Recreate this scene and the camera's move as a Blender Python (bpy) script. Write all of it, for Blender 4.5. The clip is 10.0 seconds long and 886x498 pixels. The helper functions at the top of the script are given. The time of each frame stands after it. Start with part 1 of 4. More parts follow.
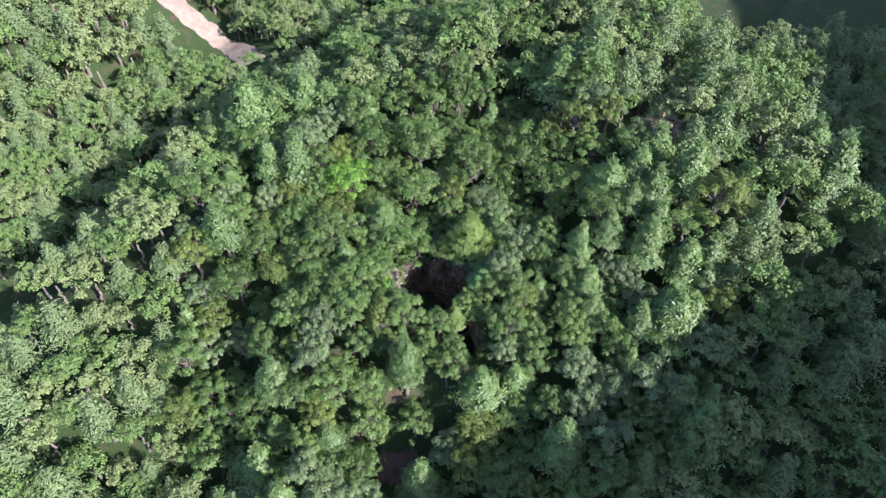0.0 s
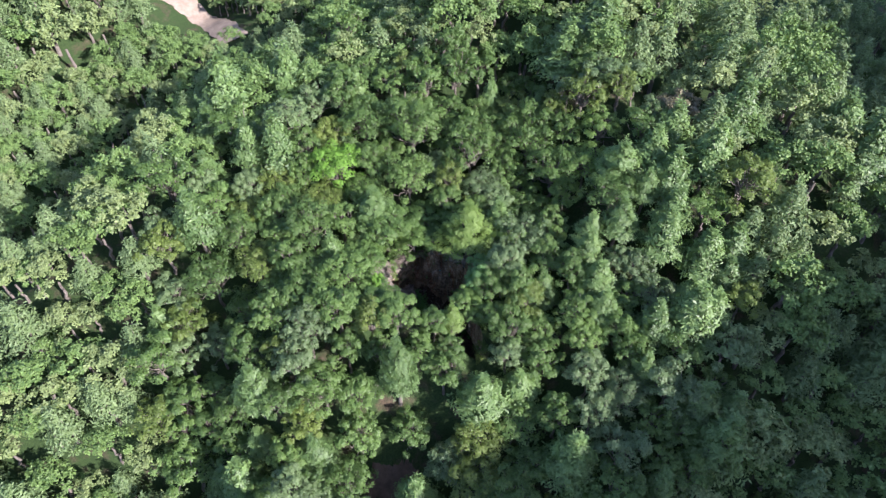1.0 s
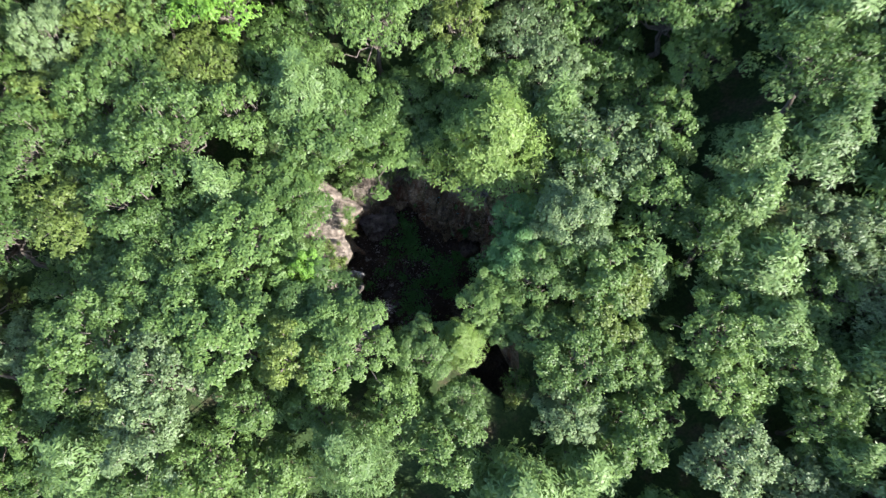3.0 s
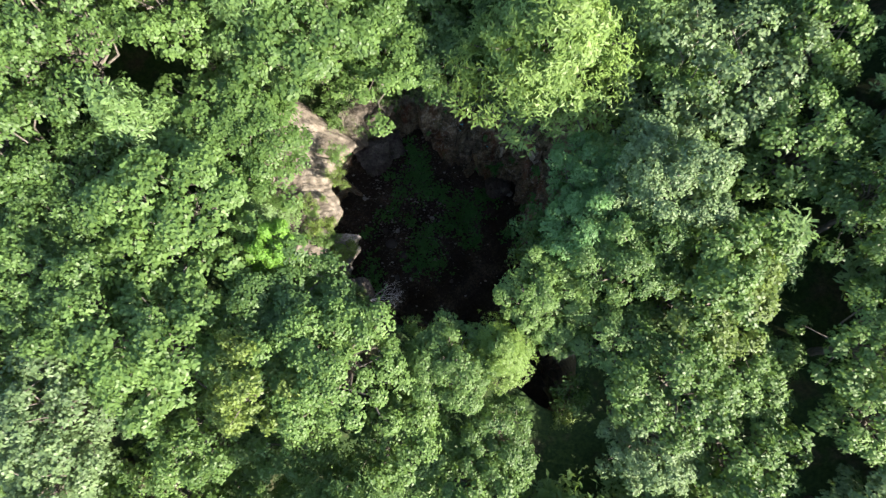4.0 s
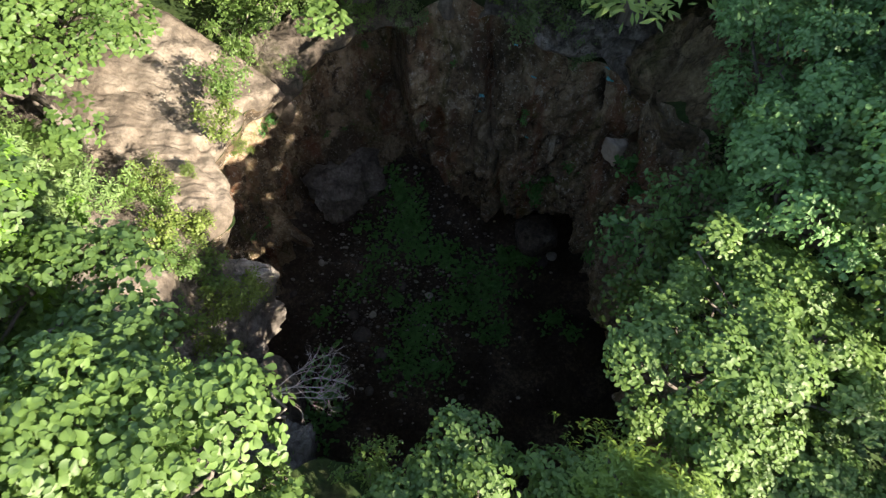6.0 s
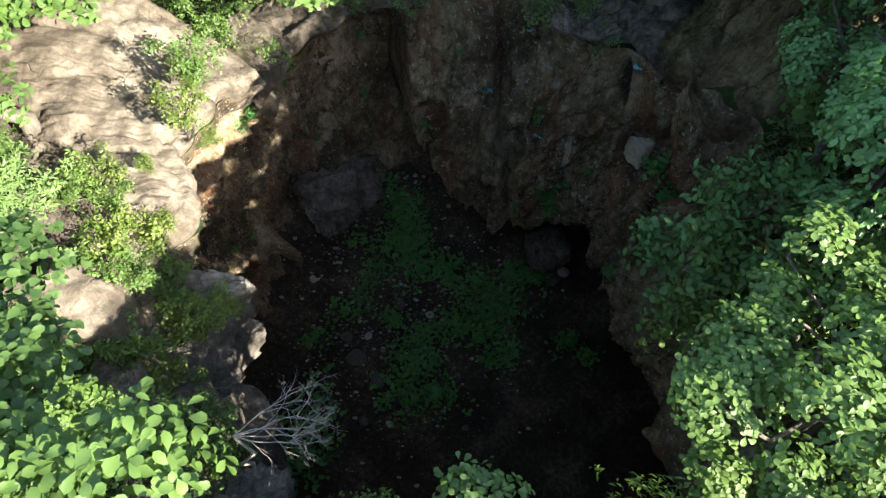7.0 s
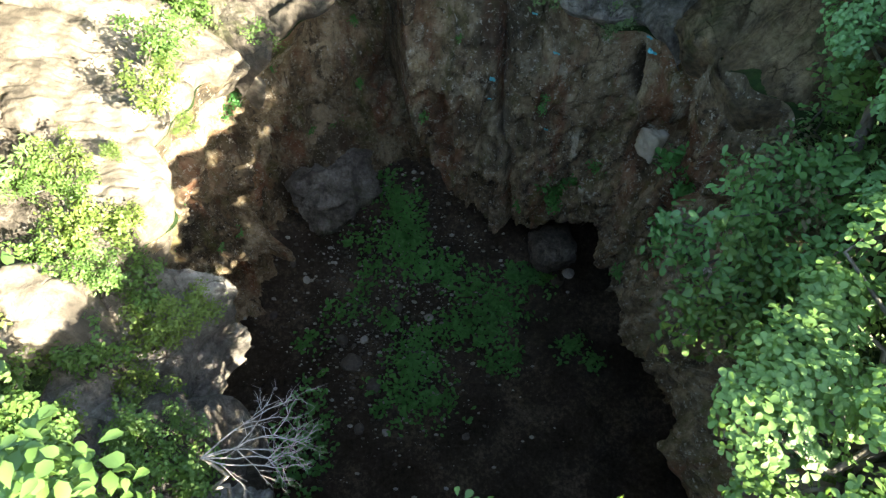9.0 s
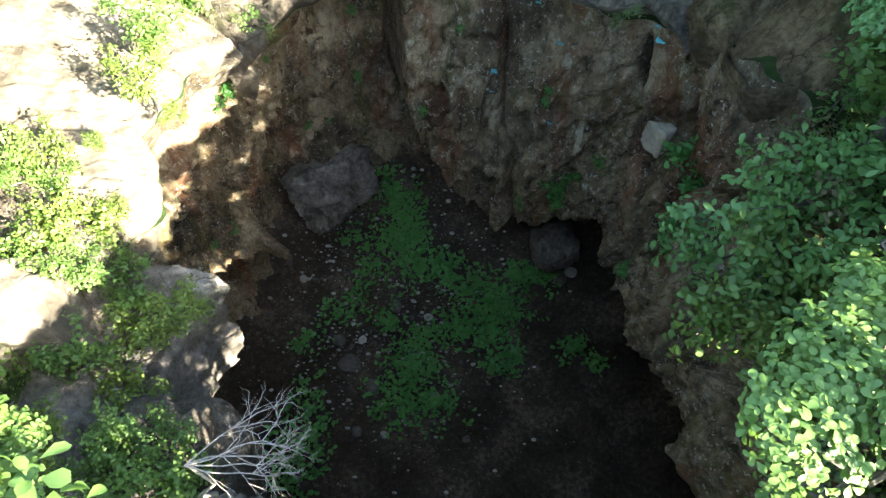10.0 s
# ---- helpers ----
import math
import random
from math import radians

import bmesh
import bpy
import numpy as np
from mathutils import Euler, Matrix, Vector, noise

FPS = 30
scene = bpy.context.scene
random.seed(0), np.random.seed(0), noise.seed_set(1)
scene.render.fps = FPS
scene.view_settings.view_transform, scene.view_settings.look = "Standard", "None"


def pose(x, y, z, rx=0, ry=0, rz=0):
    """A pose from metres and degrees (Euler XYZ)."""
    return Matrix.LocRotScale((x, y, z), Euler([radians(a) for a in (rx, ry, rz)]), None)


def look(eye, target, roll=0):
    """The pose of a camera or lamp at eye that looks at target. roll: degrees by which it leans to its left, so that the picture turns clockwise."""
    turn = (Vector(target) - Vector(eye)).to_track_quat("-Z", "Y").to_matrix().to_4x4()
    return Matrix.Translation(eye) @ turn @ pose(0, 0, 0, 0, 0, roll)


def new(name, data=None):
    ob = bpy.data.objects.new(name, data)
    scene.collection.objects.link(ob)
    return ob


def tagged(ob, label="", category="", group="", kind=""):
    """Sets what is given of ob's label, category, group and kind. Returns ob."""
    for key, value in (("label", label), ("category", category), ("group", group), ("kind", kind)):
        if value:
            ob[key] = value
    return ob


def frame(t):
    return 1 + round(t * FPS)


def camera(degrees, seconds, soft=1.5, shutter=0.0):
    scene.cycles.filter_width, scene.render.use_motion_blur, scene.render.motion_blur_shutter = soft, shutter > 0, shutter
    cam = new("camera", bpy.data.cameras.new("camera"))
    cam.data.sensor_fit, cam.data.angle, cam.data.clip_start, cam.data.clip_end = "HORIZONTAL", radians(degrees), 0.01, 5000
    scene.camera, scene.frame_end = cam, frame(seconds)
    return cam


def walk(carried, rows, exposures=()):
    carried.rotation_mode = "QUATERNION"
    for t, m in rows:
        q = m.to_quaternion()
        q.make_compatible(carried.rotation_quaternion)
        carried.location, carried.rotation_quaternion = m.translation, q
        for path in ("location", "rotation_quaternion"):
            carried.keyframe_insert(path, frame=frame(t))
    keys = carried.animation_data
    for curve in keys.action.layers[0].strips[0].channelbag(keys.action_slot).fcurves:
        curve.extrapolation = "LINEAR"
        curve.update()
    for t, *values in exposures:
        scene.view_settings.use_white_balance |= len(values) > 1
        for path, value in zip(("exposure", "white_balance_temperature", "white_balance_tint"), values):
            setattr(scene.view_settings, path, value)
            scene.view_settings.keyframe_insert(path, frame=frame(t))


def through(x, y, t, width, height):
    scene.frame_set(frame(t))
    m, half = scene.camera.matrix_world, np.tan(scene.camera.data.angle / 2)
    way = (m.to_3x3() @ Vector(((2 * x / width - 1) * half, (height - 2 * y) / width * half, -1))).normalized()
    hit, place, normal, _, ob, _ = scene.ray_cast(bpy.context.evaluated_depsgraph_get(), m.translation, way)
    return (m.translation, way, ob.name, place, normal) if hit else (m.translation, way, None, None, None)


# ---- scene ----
cam = camera(70.7, 10.0, soft=1.35, shutter=0.18)
walk(cam, [
    (0.0, look((-0.42, -49.99, 58.20), (-0.432, -42.914, 51.136), 0.8)),
    (0.5, look((-0.38, -47.27, 56.06), (-0.357, -40.276, 48.907), 0.7)),
    (1.0, look((-0.33, -44.34, 54.35), (-0.287, -37.475, 47.077), 0.7)),
    (1.5, look((-0.37, -41.44, 52.87), (-0.303, -34.710, 45.476), 0.7)),
    (2.0, look((-0.36, -38.69, 51.19), (-0.280, -32.077, 43.689), 0.7)),
    (2.1, look((-0.31, -36.29, 49.69), (-0.233, -29.844, 42.039), 0.7)),
    (2.5, look((-0.08, -24.54, 42.36), (-0.006, -18.992, 34.045), 0.9)),
    (2.7, look((0.19, -19.72, 38.29), (0.211, -14.710, 29.639), 0.7)),
    (3.8, look((-1.18, -7.29, 27.02), (-1.178, -4.934, 17.302), 0.8)),
    (4.0, look((-1.18, -7.20, 25.08), (-1.173, -4.794, 15.373), 1.0)),
    (4.5, look((-1.13, -6.74, 19.78), (-1.152, -3.593, 10.289), 0.5)),
    (5.0, look((-1.26, -6.57, 15.07), (-1.287, -2.527, 5.926), 0.9)),
    (5.5, look((-1.27, -6.24, 12.03), (-1.313, -1.726, 3.107), 0.6)),
    (5.7, look((-1.28, -6.09, 11.36), (-1.299, -1.509, 2.472), 0.7)),
    (6.8, look((-1.39, -5.10, 8.74), (-1.411, -0.146, 0.052), 0.9)),
    (7.0, look((-1.40, -5.06, 8.66), (-1.415, -0.088, -0.011), 0.9)),
    (7.5, look((-1.39, -4.96, 8.49), (-1.407, 0.041, -0.174), 1.0)),
    (8.0, look((-1.38, -4.85, 8.27), (-1.401, 0.150, -0.386), 1.0)),
    (8.5, look((-1.38, -4.75, 8.04), (-1.396, 0.248, -0.621), 1.0)),
    (9.0, look((-1.37, -4.65, 7.82), (-1.393, 0.349, -0.844), 0.9)),
    (9.5, look((-1.38, -4.57, 7.61), (-1.400, 0.429, -1.049), 0.9)),
    (10.0, look((-1.38, -4.50, 7.41), (-1.397, 0.505, -1.246), 1.0)),
], exposures=[
    (0.0, 1.63, 5700, 28), (2.7, 1.87, 6000, 20), (4.0, 2.0, 6550, 12), (4.5, 1.97, 7250, 18), (5.0, 1.95, 7500, 20), (5.7, 2.02, 7300, 17), (6.8, 2.3, 6700, 10), (7.5, 2.6, 6800, 6), (8.5, 3.1, 6900, 4),
    (10.0, 3.72, 6900, 4)])

# ---- light: a low sun over the hill to the south-east, and the open sky ----
SUN_EL, SUN_AZ = 29.0, Vector((0.80, -0.60, 0)).normalized()
to_sun = SUN_AZ * math.cos(radians(SUN_EL)) + Vector((0, 0, math.sin(radians(SUN_EL))))
sun = new("sun", bpy.data.lights.new("sun", "SUN"))
sun.data.energy, sun.data.angle, sun.data.color = 5.0, radians(0.53), (1.0, 0.93, 0.80)
sun.matrix_world = look(to_sun * 300, (0, 0, 0))
world = bpy.data.worlds.new("world")
scene.world = world
world.use_nodes = True
wn = world.node_tree
sky = wn.nodes.new("ShaderNodeTexSky")
sky.sky_type, sky.sun_disc = "NISHITA", False
sky.sun_elevation, sky.sun_rotation = radians(SUN_EL), math.atan2(SUN_AZ.x, SUN_AZ.y)
wn.links.new(sky.outputs[0], wn.nodes["Background"].inputs[0])
wn.nodes["Background"].inputs[1].default_value = 0.12

# ---- materials ----


class Nodes:
    """A small helper to wire procedural materials."""

    def __init__(self, name):
        self.mat = bpy.data.materials.new(name)
        self.mat.use_nodes = True
        self.t = self.mat.node_tree
        self.bsdf = self.t.nodes["Principled BSDF"]
        self.out = self.t.nodes["Material Output"]

    def add(self, kind, **sets):
        n = self.t.nodes.new(kind)
        for k, v in sets.items():
            n.inputs[k].default_value = v
        return n

    def link(self, a, b):
        self.t.links.new(a, b)

    def noise(self, scale, detail=6.0, rough=0.6, stretch=None, distortion=0.0):
        n = self.add("ShaderNodeTexNoise", Scale=scale, Detail=detail, Roughness=rough, Distortion=distortion)
        geo = self.add("ShaderNodeNewGeometry")
        if stretch:
            m = self.add("ShaderNodeMapping")
            m.inputs["Scale"].default_value = stretch
            self.link(geo.outputs["Position"], m.inputs["Vector"])
            self.link(m.outputs[0], n.inputs["Vector"])
        else:
            self.link(geo.outputs["Position"], n.inputs["Vector"])
        return n.outputs["Fac"]

    def ramp(self, fac, *stops):
        r = self.add("ShaderNodeValToRGB")
        e = r.color_ramp.elements
        while len(e) < len(stops):
            e.new(0.5)
        for i, (p, c) in enumerate(stops):
            e[i].position, e[i].color = p, (*c, 1) if len(c) == 3 else c
        self.link(fac, r.inputs["Fac"])
        return r.outputs["Color"]

    def mix(self, fac, a, b):
        m = self.t.nodes.new("ShaderNodeMix")
        m.data_type = "RGBA"
        for sock, v in ((m.inputs[0], fac), (m.inputs[6], a), (m.inputs[7], b)):
            if isinstance(v, bpy.types.NodeSocket):
                self.link(v, sock)
            else:
                sock.default_value = v if isinstance(v, float) else (*v, 1)
        return m.outputs[2]

    def math(self, op, a, b=0.0):
        m = self.t.nodes.new("ShaderNodeMath")
        m.operation = op
        for i, v in enumerate((a, b)):
            if isinstance(v, bpy.types.NodeSocket):
                self.link(v, m.inputs[i])
            else:
                m.inputs[i].default_value = v
        return m.outputs[0]

    def bump(self, height, strength=0.5, distance=0.05):
        b = self.add("ShaderNodeBump", Strength=strength, Distance=distance)
        self.link(height, b.inputs["Height"])
        self.link(b.outputs[0], self.bsdf.inputs["Normal"])

    def finish(self, colour, rough=0.9, spec=0.3):
        self.link(colour, self.bsdf.inputs["Base Color"])
        self.bsdf.inputs["Roughness"].default_value = rough
        self.bsdf.inputs["Specular IOR Level"].default_value = spec
        return self.mat


def leaf_material(name, dark, light, through=0.3, rough=0.5, patchy=False):
    """Leaves: every leaf and every tree differs a little; light also comes through the blade."""
    n = Nodes(name)
    geo = n.add("ShaderNodeNewGeometry")
    info = n.add("ShaderNodeObjectInfo")
    big = n.noise(0.35 if patchy else 1.3, 3.0)
    fac = n.math("MULTIPLY", geo.outputs["Random Per Island"], 0.44 if patchy else 0.32)
    fac = n.math("ADD", fac, n.math("MULTIPLY", info.outputs["Random"], 0.32))
    fac = n.math("ADD", fac, n.math("MULTIPLY", n.math("SUBTRACT", big, 0.33), 0.9 if patchy else 0.85))
    col = n.ramp(fac, (0.05, dark), (0.85, light))
    n.link(col, n.bsdf.inputs["Base Color"])
    n.bsdf.inputs["Roughness"].default_value = rough
    n.bsdf.inputs["Specular IOR Level"].default_value = 0.42
    tr = n.add("ShaderNodeBsdfTranslucent")
    warm = n.mix(0.5, col, tuple(min(1.0, c * f) for c, f in zip(light, (1.4, 1.4, 0.72))))
    n.link(warm, tr.inputs["Color"])
    mx = n.add("ShaderNodeMixShader", Fac=through)
    n.link(n.bsdf.outputs[0], mx.inputs[1])
    n.link(tr.outputs[0], mx.inputs[2])
    n.link(mx.outputs[0], n.out.inputs["Surface"])
    return n.mat


LEAF = {
    "o": leaf_material("oak_leaves", (0.038, 0.082, 0.024), (0.150, 0.250, 0.062), 0.36),
    "b": leaf_material("bright_leaves", (0.050, 0.105, 0.026), (0.170, 0.275, 0.068), 0.36),
    "y": leaf_material("yellowing_leaves", (0.058, 0.100, 0.022), (0.19, 0.26, 0.058), 0.35),
    "g": leaf_material("grey_green_leaves", (0.054, 0.094, 0.040), (0.172, 0.255, 0.100), 0.27),
    "p": leaf_material("pine_needles", (0.050, 0.100, 0.034), (0.180, 0.285, 0.085), 0.28),
    "v": leaf_material("light_pine_needles", (0.085, 0.150, 0.035), (0.235, 0.345, 0.085), 0.38),
    "r": leaf_material("rusty_leaves", (0.085, 0.080, 0.040), (0.21, 0.19, 0.105), 0.25),
    "n": leaf_material("fresh_leaves", (0.070, 0.165, 0.022), (0.200, 0.380, 0.055), 0.38),
    # skylit shade painted into the leaf colour: bluer and brighter than the oak
    "t": leaf_material("shade_tinted_leaves", (0.056, 0.130, 0.044), (0.175, 0.335, 0.108), 0.34),
    "h": leaf_material("herb_leaves", (0.045, 0.150, 0.042), (0.140, 0.360, 0.100), 0.35),
}
WOODLAND = [leaf_material("far_" + k, d, l, 0.28, 0.58, True) for k, d, l in (
    ("oak_leaves", (0.038, 0.084, 0.024), (0.145, 0.235, 0.064)),
    ("pine_needles", (0.050, 0.092, 0.038), (0.160, 0.235, 0.092)),
    ("grey_green_leaves", (0.068, 0.106, 0.042), (0.205, 0.270, 0.098)))]


def bark_material():
    n = Nodes("bark")
    f = n.noise(9.0, 8.0, 0.65, (1, 1, 0.15))
    col = n.ramp(f, (0.3, (0.055, 0.045, 0.036)), (0.7, (0.20, 0.178, 0.150)))
    n.bump(f, 0.8, 0.02)
    return n.finish(col, 0.9)


def deadwood_material():
    n = Nodes("dead_wood")
    f = n.noise(22.0, 6.0, 0.6, (1, 1, 0.3))
    col = n.ramp(f, (0.3, (0.20, 0.165, 0.145)), (0.7, (0.50, 0.44, 0.40)))
    n.bump(f, 0.5, 0.008)
    return n.finish(col, 0.8)


def soil_material():
    """Forest floor: dark humus, leaf litter, a little green."""
    n = Nodes("forest_soil")
    a = n.noise(0.5, 5.0)
    b = n.noise(6.0, 8.0, 0.7)
    col = n.ramp(b, (0.3, (0.030, 0.026, 0.018)), (0.55, (0.075, 0.058, 0.038)), (0.75, (0.13, 0.10, 0.065)))
    green = n.ramp(b, (0.35, (0.016, 0.032, 0.012)), (0.7, (0.045, 0.075, 0.022)))
    col = n.mix(n.ramp(a, (0.30, (0, 0, 0)), (0.48, (1, 1, 1))), col, green)
    n.bump(b, 0.7, 0.08)
    return n.finish(col, 0.95, 0.15)


def rock_material(name, dark, mid, light, moss=0.0, scale=1.0, relief=1.0):
    """Weathered rock: broad stains, grain, cracks, and some moss."""
    n = Nodes(name)
    a = n.noise(0.55 * scale, 8.0, 0.65, (1, 1, 0.7), 0.6)
    b = n.noise(5.0 * scale, 10.0, 0.7)
    f = n.math("ADD", n.math("MULTIPLY", a, 0.65), n.math("MULTIPLY", b, 0.40))
    col = n.ramp(f, (0.36, dark), (0.52, mid), (0.68, light))
    stain = n.noise(1.6 * scale, 6.0, 0.7, (1, 1, 0.25))
    col = n.mix(n.ramp(stain, (0.50, (0, 0, 0)), (0.64, (0.85, 0.85, 0.85))), col, tuple(c * 0.30 for c in mid))
    if moss:
        m = n.noise(0.8, 7.0, 0.7)
        col = n.mix(n.ramp(m, (0.62 - moss, (0, 0, 0)), (0.72 - moss * 0.6, (0.9, 0.9, 0.9))), col, (0.055, 0.065, 0.020))
    # cracks and bedding joints
    geo = n.add("ShaderNodeNewGeometry")
    bend = n.add("ShaderNodeTexNoise", Scale=1.7, Detail=5.0, Roughness=0.6)
    n.link(geo.outputs["Position"], bend.inputs["Vector"])
    bent = n.t.nodes.new("ShaderNodeMix")
    bent.data_type = "VECTOR"
    bent.inputs[0].default_value = 0.22
    n.link(geo.outputs["Position"], bent.inputs[4])
    n.link(bend.outputs["Color"], bent.inputs[5])
    cell = n.t.nodes.new("ShaderNodeTexVoronoi")
    cell.feature = "DISTANCE_TO_EDGE"
    cell.inputs["Scale"].default_value = 1.5 * scale
    n.link(bent.outputs[1], cell.inputs["Vector"])
    crack = n.ramp(cell.outputs["Distance"], (0.0, (1, 1, 1)), (0.018, (0, 0, 0)))
    crack = n.math("MULTIPLY", crack, n.ramp(n.noise(0.9, 3.0), (0.50, (0, 0, 0)), (0.62, (1, 1, 1))))
    col = n.mix(n.math("MULTIPLY", crack, 0.6), col, tuple(c * 0.4 for c in dark))
    fleck = n.noise(3.2 * scale, 4.0, 0.8, (1, 1, 0.6), 1.2)
    col = n.mix(n.ramp(fleck, (0.50, (0, 0, 0)), (0.66, (0.55, 0.55, 0.55))), col, dark)
    grit = n.noise(16.0 * scale, 6.0, 0.7)
    pit = n.ramp(grit, (0.30, (0.55, 0.55, 0.55)), (0.42, (0, 0, 0)))
    col = n.mix(pit, col, tuple(c * 0.5 for c in dark))
    n.bump(n.math("SUBTRACT", n.math("ADD", f, n.math("MULTIPLY", grit, 0.2)), n.math("MULTIPLY", crack, 0.35)), relief, 0.22)
    return n.finish(col, 0.88, 0.25)


def cave_material():
    """Shaft rock: brown earth-stained wall with reddish and mossy runs, pale limy bits and a pale lip."""
    n = Nodes("shaft_rock")
    a = n.noise(0.45, 8.0, 0.65, (1, 1, 0.55), 0.8)
    b = n.noise(4.5, 10.0, 0.72)
    f = n.math("ADD", n.math("MULTIPLY", a, 0.6), n.math("MULTIPLY", b, 0.42))
    col = n.ramp(f, (0.40, (0.042, 0.033, 0.024)), (0.50, (0.265, 0.198, 0.125)), (0.61, (0.53, 0.42, 0.285)))
    run = n.noise(3.2, 6.0, 0.7, (1, 1, 0.10), 0.3)
    col = n.mix(n.ramp(run, (0.50, (0, 0, 0)), (0.64, (0.35, 0.35, 0.35))), col, (0.040, 0.030, 0.022))
    red = n.noise(0.9, 5.0, 0.6, (1.2, 1.2, 0.16))
    col = n.mix(n.ramp(red, (0.52, (0, 0, 0)), (0.64, (0.8, 0.8, 0.8))), col, (0.24, 0.105, 0.058))
    m = n.noise(1.1, 7.0, 0.72, (1, 1, 0.5), 0.5)
    col = n.mix(n.ramp(m, (0.53, (0, 0, 0)), (0.68, (0.8, 0.8, 0.8))), col, (0.095, 0.105, 0.024))
    pale = n.noise(2.2, 9.0, 0.75, (1, 1, 0.8))
    col = n.mix(n.ramp(pale, (0.57, (0, 0, 0)), (0.64, (0.85, 0.85, 0.85))), col, (0.46, 0.40, 0.31))
    gap = n.noise(1.9, 8.0, 0.75, (1, 1, 0.45), 1.5)
    col = n.mix(n.ramp(gap, (0.36, (0.85, 0.85, 0.85)), (0.43, (0, 0, 0))), col, (0.028, 0.021, 0.015))
    damp = n.noise(0.38, 5.0, 0.6, (1, 1, 0.6), 0.9)
    col = n.mix(n.ramp(damp, (0.50, (0, 0, 0)), (0.60, (0.75, 0.75, 0.75))), col, (0.050, 0.042, 0.030))
    geo = n.add("ShaderNodeNewGeometry")
    sep = n.add("ShaderNodeSeparateXYZ")
    n.link(geo.outputs["Position"], sep.inputs[0])
    h = n.math("ADD", sep.outputs["Z"], n.math("MULTIPLY", n.math("SUBTRACT", a, 0.5), 2.2))
    lip = n.ramp(n.math("ADD", n.math("MULTIPLY", h, 0.5), 0.55), (0.35, (0, 0, 0)), (0.62, (0.6, 0.6, 0.6)))
    limestone = n.ramp(f, (0.40, (0.10, 0.08, 0.055)), (0.51, (0.27, 0.22, 0.16)), (0.62, (0.48, 0.42, 0.33)))
    col = n.mix(lip, col, limestone)
    grain = n.noise(14.0, 6.0, 0.75)
    speck = n.noise(8.5, 3.0, 0.85)
    col = n.mix(n.ramp(speck, (0.59, (0, 0, 0)), (0.64, (0.9, 0.9, 0.9))), col, (0.52, 0.47, 0.40))
    col = n.mix(n.ramp(grain, (0.34, (0.6, 0.6, 0.6)), (0.45, (0, 0, 0))), col, (0.035, 0.026, 0.018))
    n.bump(n.math("ADD", f, n.math("MULTIPLY", grain, 0.25)), 1.0, 0.30)
    return n.finish(col, 0.9, 0.2)


def floor_material():
    n = Nodes("shaft_floor_soil")
    a = n.noise(0.6, 6.0)
    b = n.noise(7.0, 9.0, 0.75)
    col = n.ramp(n.math("ADD", n.math("MULTIPLY", a, 0.45), n.math("MULTIPLY", b, 0.55)),
                 (0.38, (0.020, 0.014, 0.010)), (0.52, (0.058, 0.044, 0.032)), (0.64, (0.18, 0.140, 0.102)))
    n.bump(b, 0.9, 0.08)
    return n.finish(col, 0.95, 0.2)


def plain_material(name, a, b, scale=6.0, rough=0.85):
    n = Nodes(name)
    f = n.noise(scale, 8.0, 0.7)
    col = n.ramp(f, (0.3, a), (0.7, b))
    n.bump(f, 0.6, 0.02)
    return n.finish(col, rough)


BARK, DEAD, SOIL = bark_material(), deadwood_material(), soil_material()
ROCK = rock_material("sunlit_limestone", (0.066, 0.053, 0.041), (0.175, 0.147, 0.116), (0.305, 0.268, 0.218), relief=0.45)
GREY_ROCK = rock_material("grey_streaked_rock", (0.036, 0.030, 0.024), (0.115, 0.096, 0.078), (0.29, 0.25, 0.205), 0.03, 2.1)
# mottled limestone; the ledge's shade is put in as a darker PALE_ROCK
MOTTLED_SHADE_ROCK = rock_material("mottled_brown_shade_limestone", (0.032, 0.027, 0.022), (0.108, 0.090, 0.071), (0.245, 0.214, 0.176), 0.05, 1.4)
EARTH_ROCK = rock_material("earthy_bank_rock", (0.040, 0.030, 0.019), (0.185, 0.135, 0.080), (0.38, 0.30, 0.19), 0.10, 1.7)
PALE_ROCK = rock_material("broken_pale_limestone", (0.060, 0.052, 0.044), (0.23, 0.205, 0.18), (0.46, 0.43, 0.39), 0.04, 1.6)
CAVE, FLOOR = cave_material(), floor_material()
STONE = plain_material("pale_stone", (0.30, 0.28, 0.25), (0.52, 0.50, 0.46), 9.0)
DARK_STONE = plain_material("dark_stone", (0.06, 0.055, 0.05), (0.17, 0.15, 0.13), 9.0)
DIRT_ROAD = plain_material("dirt_road", (0.17, 0.13, 0.095), (0.28, 0.23, 0.18), 0.8)
BARE_SOIL = plain_material("bare_red_soil", (0.060, 0.040, 0.026), (0.14, 0.095, 0.064), 1.2)
TAN = plain_material("bare_tan_rock_face", (0.34, 0.29, 0.23), (0.56, 0.49, 0.40), 5.0)
CYAN = plain_material("faded_cyan_plastic", (0.06, 0.36, 0.44), (0.16, 0.52, 0.60), 14.0, 0.45)

